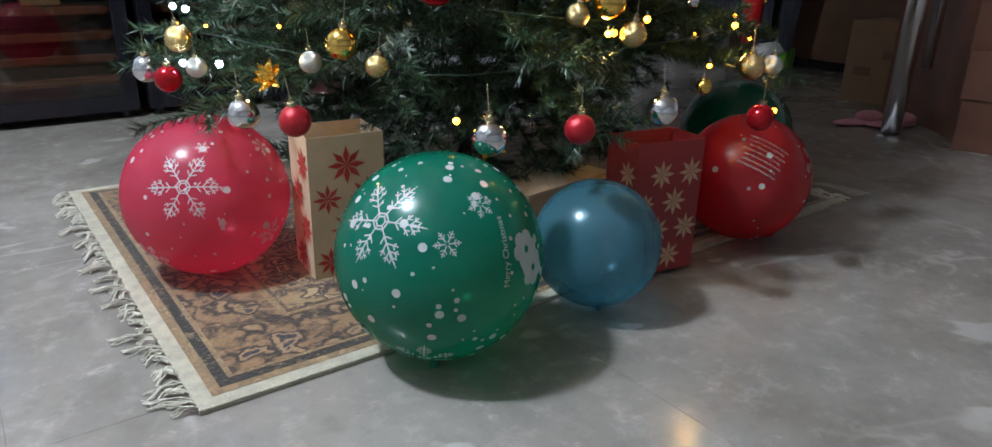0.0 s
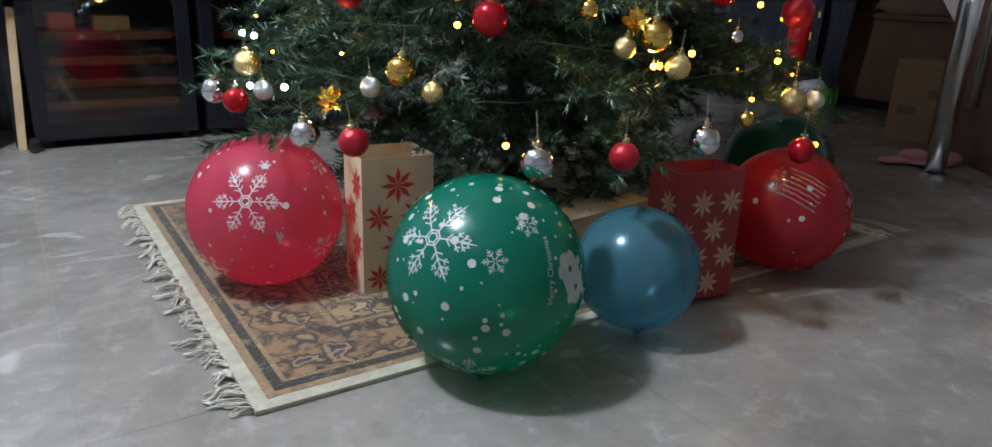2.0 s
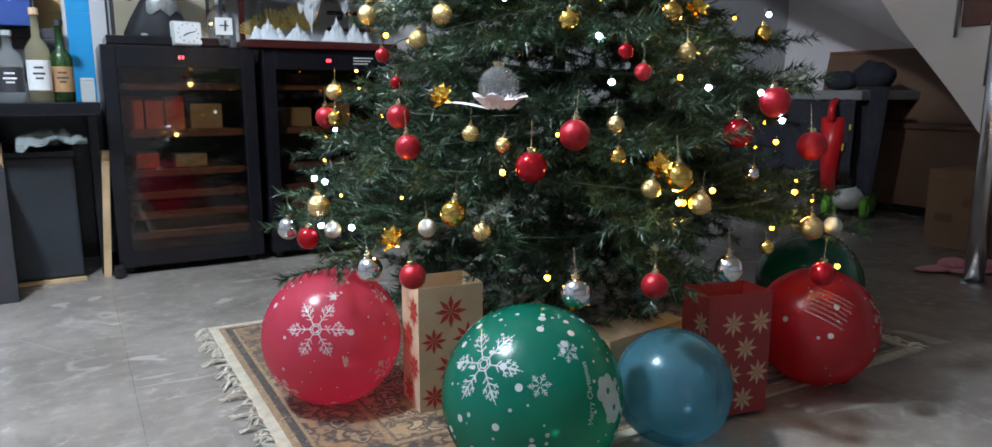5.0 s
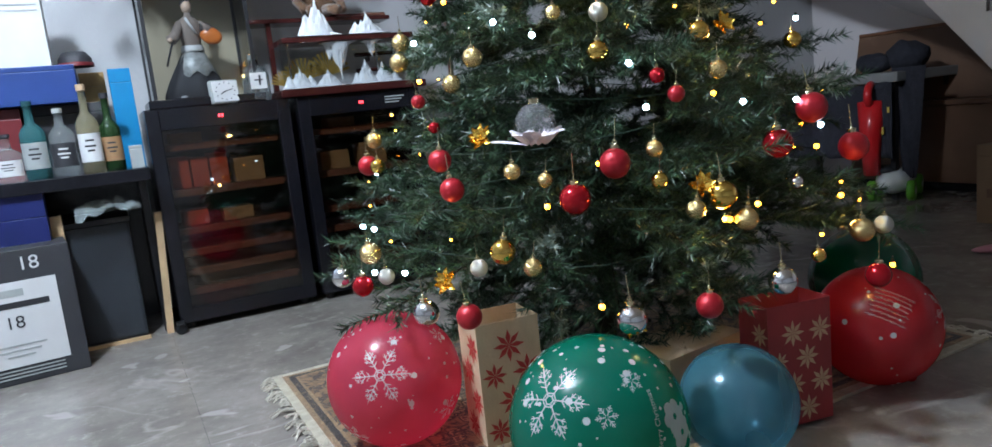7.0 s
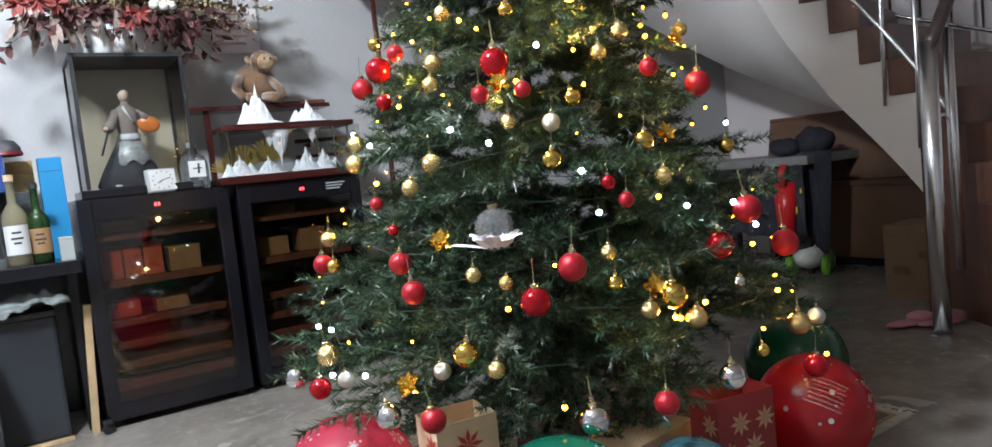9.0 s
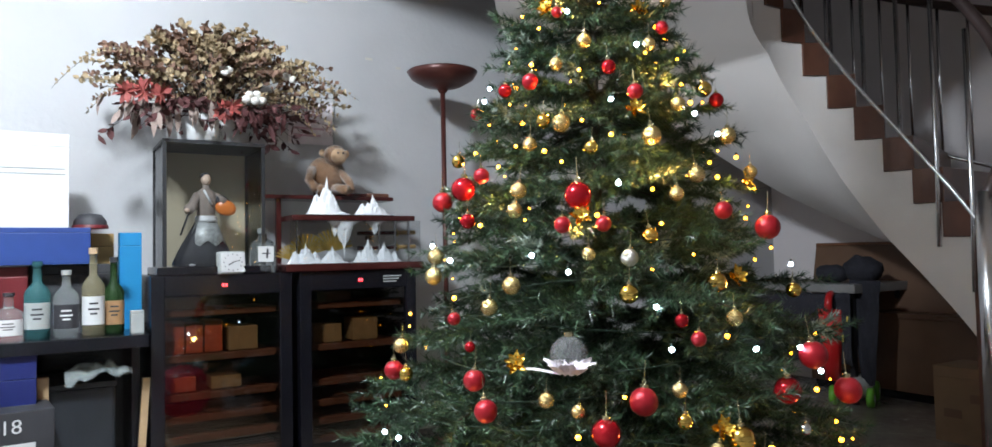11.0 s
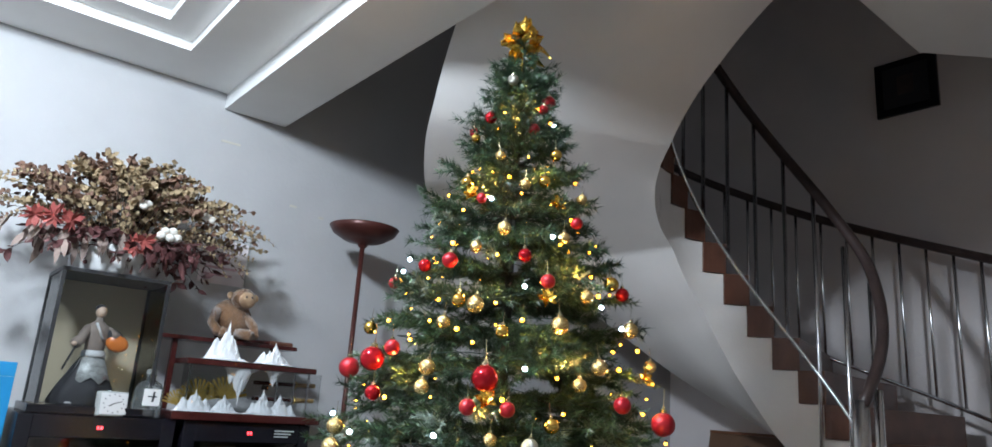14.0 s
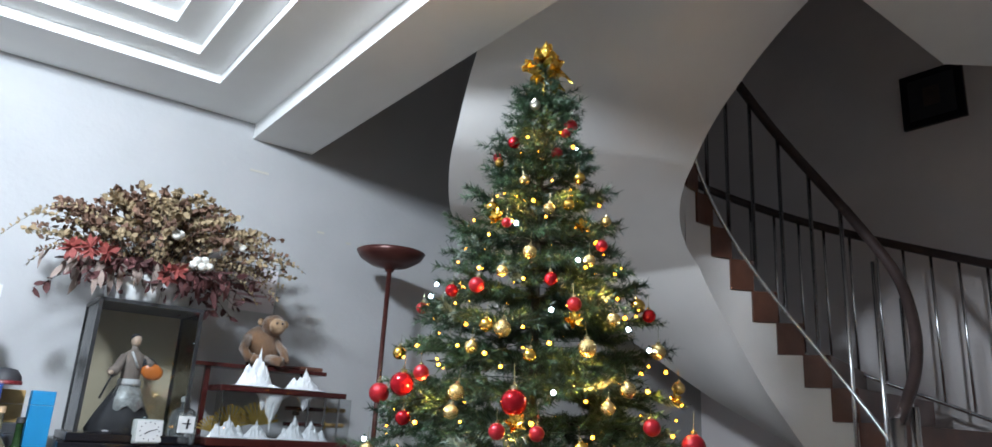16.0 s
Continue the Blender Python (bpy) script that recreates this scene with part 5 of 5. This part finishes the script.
for cx, cy, cz in ((0.13, -0.17, 0.08), (0.16, -0.165, 0.085), (0.15, -0.18, 0.055), (0.18, -0.17, 0.06), (0.115, -0.17, 0.06), (0.03, -0.1, 0.2), (0.06, -0.1, 0.192), (0.045, -0.11, 0.18), (0.3, -0.1, 0.19), (0.33, -0.1, 0.18)):
    part("cotton_boll", ell(cx, cy, cz, 0.019, 0.017, 0.017), COTTON, arr, smooth=True)

# ---------------------------------------------------------------- mountain display
REDWOOD = mat("red_lacquer_wood", (0.05, 0.011, 0.01), 0.25, vary=0.3, scale=12, coat=0.4)
SNOW = mat("white_resin", (0.75, 0.76, 0.78), 0.6, vary=0.08, scale=30, bump=0.3, bscale=70)
t = thing("display_stand", pose(1.0, 3.25, 0.885), "two tier lacquered stand with small white mountains", "display stand")
part("base_board", box(-0.32, 0.33, -0.13, 0.16, 0, 0.032, 0.006), REDWOOD, t)
part("upper_board", box(-0.27, 0.32, -0.06, 0.14, 0.225, 0.25, 0.005), REDWOOD, t)
for x in (-0.25, 0.14, 0.22, 0.29):
    part("post", box(x - 0.004, x + 0.004, -0.05, -0.042, 0.033, 0.224), CHROME, t)
part("back_post", box(-0.29, -0.27, 0.12, 0.15, 0.033, 0.33), REDWOOD, t)
part("back_post", box(0.16, 0.18, 0.12, 0.15, 0.251, 0.33), REDWOOD, t)
part("rear_board", box(-0.37, 0.28, 0.1, 0.25, 0.331, 0.35, 0.004), REDWOOD, t)
glass(part("pane", box(-0.3, 0.315, -0.125, -0.122, 0.033, 0.222), PANE, t))


def mountain(x, y, z, w, h, seed, label="small white model mountain on the stand", flipped=False):
    bm = bmesh.new()
    bmesh.ops.create_grid(bm, x_segments=34, y_segments=18, size=1)
    g = random.Random(seed)
    peaks = [(0.0, 0.0, 1.0)] + [(g.uniform(-0.6, 0.6), g.uniform(-0.2, 0.2), g.uniform(0.4, 0.75)) for _ in range(3)]
    for v in bm.verts:
        a, b = v.co.x, v.co.y
        hgt = max(0.0, max(q[2] - 1.7 * math.hypot(a - q[0], (b - q[1]) * 0.6) for q in peaks))
        crag = abs(noise.noise(Vector((a * 4 + seed, b * 4, 0)))) + 0.5 * abs(noise.noise(Vector((a * 11 + seed, b * 9, 3))))
        foot = 0.16 * (1 - a ** 2) * (1 - b ** 4)
        v.co = Vector((a * w, b * 0.045, max(0.0, (foot + hgt) * (1.12 - 0.75 * crag) * (1 - a ** 6) * (1 - b ** 6)) * h + 0.001))
    ob = new("model_mountain", link_mesh("model_mountain", bm, SNOW))
    ob.matrix_basis = pose(x, y, z, 180 if flipped else 0)
    return tagged(ob, label, "model mountain", "model mountains")


mountain(0.9, 3.23, 1.136, 0.11, 0.135, 1)
mountain(1.12, 3.23, 1.136, 0.1, 0.08, 2)
for i, (x, h) in enumerate(((0.78, 0.06), (0.9, 0.05), (1.07, 0.07), (1.15, 0.06))):
    mountain(x, 3.17, 0.918, 0.085, h * 1.2, 5 + i)
FAN = mat("gold_fan", (0.5, 0.36, 0.1), 0.35, 0.8, vary=0.3, scale=40)
for x, z, s in ((0.81, 0.985, 0.085), (0.925, 1.0, 0.09), (0.735, 0.965, 0.06)):
    t = thing("folding_fan", pose(x, 3.24, z - 0.027), "open gold folding fan standing on the stand", "fan", "gold fans")
    for k in range(13):
        a = radians(15 + 150 * k / 12)
        bm = box(-0.0052 * s * 12, 0.0052 * s * 12, -0.001, 0.001, s * 0.15, s * 1.1, 0, None, pose(0, 0.001 * (k % 2), 0, 0, 90 - math.degrees(a), 0))
        for v in bm.verts:
            if v.co.length < s * 0.4:
                v.co.x *= 0.4
        part("fan_fold", bm, FAN, t)
# Two more mountain meshes, turned upside down below the upper board.
mountain(0.98, 3.23, 1.108, 0.075, 0.13, 31, "craggy white peak turned upside down under the upper board", True)
mountain(1.13, 3.23, 1.108, 0.04, 0.06, 33, "small white peak turned upside down under the upper board", True)
for k, z in enumerate((1.055, 0.985)):
    t = thing("model_sword", pose(1.23, 3.3, z), "short model sword resting on pegs", "model sword", "model swords")
    part("blade_sheath", tube([(-0.16, 0, 0), (0.04, 0, 0.002)], 0.009, 8), REDWOOD, t)
    part("grip", tube([(0.045, 0, 0.002), (0.14, 0, 0.004)], 0.01, 8), TAN_BOX, t)
    part("guard", lathe([(0, 0), (0.018, 0), (0.018, 0.004), (0, 0.004)], 12), FAN, t, m=pose(0.041, 0, 0.002, 0, 90))
    part("peg", box(-0.1, -0.092, -0.008, 0.055, -0.03, -0.01), REDWOOD, t)
t = thing("model_sword", pose(1.1, 3.42, 1.246), "model sword lying on the rear board", "model sword", "model swords")
part("blade_sheath", tube([(-0.2, 0, 0), (0.06, 0, 0)], 0.01, 8), REDWOOD, t)
part("grip", tube([(0.065, 0, 0), (0.18, 0, 0)], 0.012, 8), WOOD_STEP, t)
PLUSH = mat("brown_plush", (0.2, 0.1, 0.045), 0.95, vary=0.25, scale=60, bump=1.0, bscale=180, sheen=0.6)
PLUSHFACE = mat("tan_plush", (0.45, 0.29, 0.17), 0.95, vary=0.15, scale=60, bump=0.8, bscale=180, sheen=0.4)
t = thing("plush_monkey", pose(0.95, 3.4, 1.236) @ Matrix.Scale(1.18, 4), "brown plush monkey sitting on the rear board", "plush toy")
part("body", ell(0.01, 0.02, 0.08, 0.085, 0.055, 0.085), PLUSH, t, smooth=True)
head = part("head", ell(0.035, -0.02, 0.165, 0.048, 0.042, 0.044), PLUSH, t, smooth=True)
part("muzzle", ell(0.04, -0.052, 0.16, 0.034, 0.018, 0.032), PLUSHFACE, head, smooth=True)
for x in (-0.014, 0.086):
    part("ear", ell(x, -0.01, 0.175, 0.014, 0.009, 0.016), PLUSHFACE, head, smooth=True)
for x in (0.034, 0.056):
    part("eye", ell(x - 0.004, -0.069, 0.17, 0.004, 0.003, 0.005), INK, head, smooth=True)
part("arm", tube([(-0.05, 0, 0.11), (-0.08, -0.04, 0.06), (-0.06, -0.075, 0.02)], 0.018, 8), PLUSH, t, smooth=True)
part("arm", tube([(0.05, 0, 0.11), (0.085, -0.04, 0.06), (0.08, -0.075, 0.02)], 0.018, 8), PLUSH, t, smooth=True)
part("leg", tube([(-0.03, -0.02, 0.03), (-0.045, -0.09, 0.02)], 0.02, 8), PLUSH, t, smooth=True)
part("leg", tube([(0.03, -0.02, 0.03), (0.06, -0.09, 0.02)], 0.02, 8), PLUSH, t, smooth=True)

# ---------------------------------------------------------------- floor lamp, wall paper
LAMPRED = mat("lamp_bronze", (0.075, 0.022, 0.018), 0.35, 0.3, vary=0.2, scale=10)
t = thing("floor_lamp", pose(1.55, 3.32, 0), "tall dark bronze torchiere floor lamp with bowl shade", "floor lamp")
part("base", lathe([(0, 0), (0.14, 0), (0.14, 0.015), (0.03, 0.035), (0, 0.035)], 28), LAMPRED, t, smooth=True)
part("pole", tube([(0, 0, 0.03), (0, 0, 1.8)], 0.013, 12), LAMPRED, t, smooth=True)
part("shade", lathe([(0.02, 1.78), (0.03, 1.8), (0.1, 1.815), (0.16, 1.85), (0.182, 1.885), (0.176, 1.888), (0.1, 1.84), (0, 1.82)], 36), LAMPRED, t, smooth=True)
PAPER = mat("thin_paper", (0.66, 0.6, 0.62), 0.7, vary=0.08, scale=9)
PINKINK = mat("pink_ink", (0.45, 0.3, 0.33), 0.7)
t = thing("wall_calendar", pose(0.96, NORTH - 0.006, 1.63), "faded paper sheet with pink writing on the wall", "wall calendar")
part("sheet", box(-0.115, 0.115, 0, 0.003, -0.11, 0.11), PAPER, t)
for k in range(5):
    part("writing_bar", box(-0.09, 0.07 - 0.02 * (k % 3), -0.0015, -0.0002, 0.07 - 0.035 * k, 0.082 - 0.035 * k), PINKINK, t)
part("edge_strip", box(0.117, 0.122, -0.004, 0.003, -0.11, 0.17), GREYCARD, t)
TAPE = mat("old_tape", (0.52, 0.5, 0.43), 0.6)
for x, z, w in ((0.9, 2.255, 0.05), (1.28, 2.0, 0.02), (1.45, 1.97, 0.015)):
    tagged(setting("wall_tape", box(x - w, x + w, NORTH - 0.003, NORTH - 0.0005, z - 0.006, z + 0.006), TAPE, "yellowed tape scrap on the wall", "tape"))

# ---------------------------------------------------------------- under the stair
BROWNWOOD = mat("brown_board", (0.13, 0.068, 0.038), 0.5, vary=0.2, scale=5)
CARD = mat("cardboard", (0.2, 0.125, 0.07), 0.8, vary=0.12, scale=8, bump=0.1, bscale=60)
GREENPL = mat("green_plastic", (0.13, 0.42, 0.03), 0.35)
REDPL = mat("red_plastic", (0.5, 0.012, 0.015), 0.3)
WHITEPL = mat("white_plastic", (0.72, 0.74, 0.72), 0.35)
YELLOWPL = mat("yellow_plastic", (0.6, 0.42, 0.06), 0.4)
t = thing("low_cabinet", pose(4.28, 2.55, 0), "brown wooden cabinet under the stair", "cabinet")
part("plinth", box(0.02, 0.22, -0.65, 0.6, 0, 0.05), BLACK, t)
part("front_panel", box(0, 0.22, -0.68, 0.62, 0.051, 0.5, 0.004), BROWNWOOD, t)
part("top_board", box(-0.02, 0.24, -0.7, 0.64, 0.501, 0.53, 0.004), BROWNWOOD, t)
TABLEGREY = mat("table_laminate", (0.2, 0.195, 0.19), 0.45, vary=0.1, scale=8)
t = thing("folding_table", pose(4.0, 3.1, 0), "white topped table under the stair", "table")
part("tabletop", box(-0.12, 0.5, -0.52, 0.5, 0.665, 0.72, 0.008), TABLEGREY, t)
for x in (-0.06, 0.44):
    for y in (-0.46, 0.44):
        part("leg", box(x - 0.015, x + 0.015, y - 0.015, y + 0.015, 0, 0.664), BLACKMETAL, t)
DARKCLOTH = mat("dark_fabric", (0.02, 0.02, 0.028), 0.9, vary=0.3, scale=20, bump=0.5, bscale=60)
for x, y, rx, rz in ((4.05, 2.83, 0.08, 0.06), (4.1, 2.66, 0.09, 0.085)):
    t = thing("dark_bundle", pose(x, y, 0.721), "dark fabric bundle on the table", "bundle", "bundles on the table")
    bm = ell(0, 0, rz * 0.9, rx, rx * 1.3, rz)
    for v in bm.verts:
        v.co *= 1 + 0.25 * noise.noise(v.co * 14 + Vector((x, y, 0)))
        v.co.z = max(0, v.co.z)
    part("fabric_roll", bm, DARKCLOTH, t, smooth=True)
t = thing("hanging_coat", pose(4.1, 2.57, 0.0), "dark coat draped over the table edge", "coat")
bm = bmesh.new()
bmesh.ops.create_grid(bm, x_segments=10, y_segments=20, size=1)
for v in bm.verts:
    n = noise.noise(Vector((v.co.x * 2, v.co.y * 2.2, 4)))
    v.co = Vector((-0.135 + 0.02 * n, v.co.x * (0.07 + 0.03 * v.co.y) + 0.02 * n, 0.43 + v.co.y * 0.31))
part("cloth", bm, DARKCLOTH, t, smooth=True)
# Cloth added to darken the space under the table, standing in for black clutter.
t = thing("table_drape", pose(3.868, 3.02, 0.0), "black cloth standing in for the dark clutter under the table", "cloth")
bm = bmesh.new()
bmesh.ops.create_grid(bm, x_segments=40, y_segments=14, size=1)
for v in bm.verts:
    n = noise.noise(Vector((v.co.x * 5, v.co.y * 1.2, 9)))
    v.co = Vector((0.02 * math.sin(v.co.x * 19) * (1 - v.co.y) * 0.5 + 0.015 * n - 0.01, v.co.x * 0.42, 0.45 + v.co.y * (0.21 + 0.02 * n)))
drape = part("cloth", bm, DARKCLOTH, t, smooth=True)
thick = drape.modifiers.new("thickness", "SOLIDIFY")
thick.thickness = 0.004
t = thing("wooden_panel", pose(4.42, 2.35, 0.54), "large brown board leaning under the stair", "board")
part("board", box(-0.01, 0.01, -0.6, 0.9, -0.01, 0.42, 0.003, None, pose(0, 0, 0, 0, 12, 0)), BROWNWOOD, t)
part("edge_strip", box(-0.014, 0.014, -0.6, 0.9, 0.421, 0.44, 0.002, None, pose(0, 0, 0, 0, 12, 0)), SHELFWOOD, t)
t = thing("ride_on_toy", pose(4.0, 2.68, 0, 0, 0, 25), "white ride-on toy with green wheels and red seat back", "toy car")
part("body", ell(0, 0, 0.1, 0.2, 0.1, 0.075), WHITEPL, t, smooth=True)
part("seat", ell(-0.02, 0.04, 0.17, 0.12, 0.07, 0.02), INK, t, smooth=True)
for x in (-0.13, 0.13):
    for y in (-0.1, 0.1):
        wheel = part("wheel", lathe([(0, -0.02), (0.05, -0.02), (0.058, -0.012), (0.058, 0.012), (0.05, 0.02), (0, 0.02)], 20), GREENPL, t, smooth=True, m=pose(x, y, 0.058, 90))
        part("hub", lathe([(0, -0.023), (0.02, -0.023), (0.02, 0.023), (0, 0.023)], 12), WHITEPL, wheel)
back = part("seat_back", tube([(-0.12, 0.1, 0.15), (-0.13, 0.1, 0.4), (-0.1, 0.1, 0.56)], 0.045, 10, r2=0.075), REDPL, t, smooth=True)
part("handle_loop", tube([(-0.1 + 0.1 * math.cos(a), 0.1, 0.6 + 0.06 * math.sin(a)) for a in np.linspace(0, math.tau, 16)], 0.022, 8), REDPL, t, smooth=True)
part("sticker", box(-0.16, -0.06, 0.0, 0.01, 0.5, 0.53), YELLOWPL, back)
part("sticker", box(-0.16, -0.09, 0.03, 0.04, 0.38, 0.42), YELLOWPL, back)
part("side_handle", tube([(-0.02, 0.02, 0.38), (0.12, 0.02, 0.38)], 0.016, 8), GREENPL, t, smooth=True)
t = carton("cardboard_box", 3.5, 3.78, 1.66, 1.95, 0, 0.36, CARD, "brown cardboard box under the stair", "box")
part("print_bar", box(-0.142, -0.1405, 0.02, 0.1, 0.12, 0.16), BROWNWOOD, t)
part("print_bar", box(-0.142, -0.1405, -0.1, -0.02, 0.2, 0.24), BROWNWOOD, t)
PINK = mat("pink_fabric", (0.5, 0.22, 0.26), 0.9, vary=0.15, scale=30)
for dx, dy in ((0, 0), (0.08, -0.09)):
    t = thing("slipper", pose(3.03 + dx, 1.6 + dy, 0, 0, 0, -20), "pink fabric slipper on the floor", "slipper", "slippers")
    part("sole", ell(0, 0, 0.012, 0.12, 0.045, 0.012), PINK, t, smooth=True)
    part("strap", ell(0.05, 0, 0.03, 0.06, 0.046, 0.025), PINK, t, smooth=True)
t = thing("white_board", pose(3.22, 1.37, 0), "narrow white board leaning by the stair", "board")
part("board", box(-0.008, 0.008, -0.035, 0.035, 0.0, 0.62, 0.002, None, pose(0, 0, 0, 8, 4, 0)), WHITE, t)

# picture on the stairwell wall
t = thing("framed_picture", pose(4.548, 1.76, 3.245), "small dark framed picture on the stairwell wall", "picture")
part("frame", box(-0.03, 0, -0.19, 0.19, -0.19, 0.19, 0.004), BLACK, t)
part("picture", box(-0.033, -0.0305, -0.14, 0.14, -0.14, 0.14), DOLLDARK, t)
part("motif", box(-0.035, -0.0332, -0.05, 0.05, -0.06, 0.07), RAILWOOD, t)

# ---------------------------------------------------------------- floor slabs
for i in range(-5, 6):
    for j in range(-4, 5):
        x0, y0 = 0.12 + 0.8 * i, 0.35 + 0.8 * j
        xa, xb, ya, yb = max(x0, -4.0), min(x0 + 0.7993, 4.55), max(y0, -3.0), min(y0 + 0.7993, NORTH)
        if xb - xa > 0.02 and yb - ya > 0.02:
            part("floor_slab", box(xa, xb, ya, yb, -0.011, 0.0), MARBLE, floor)
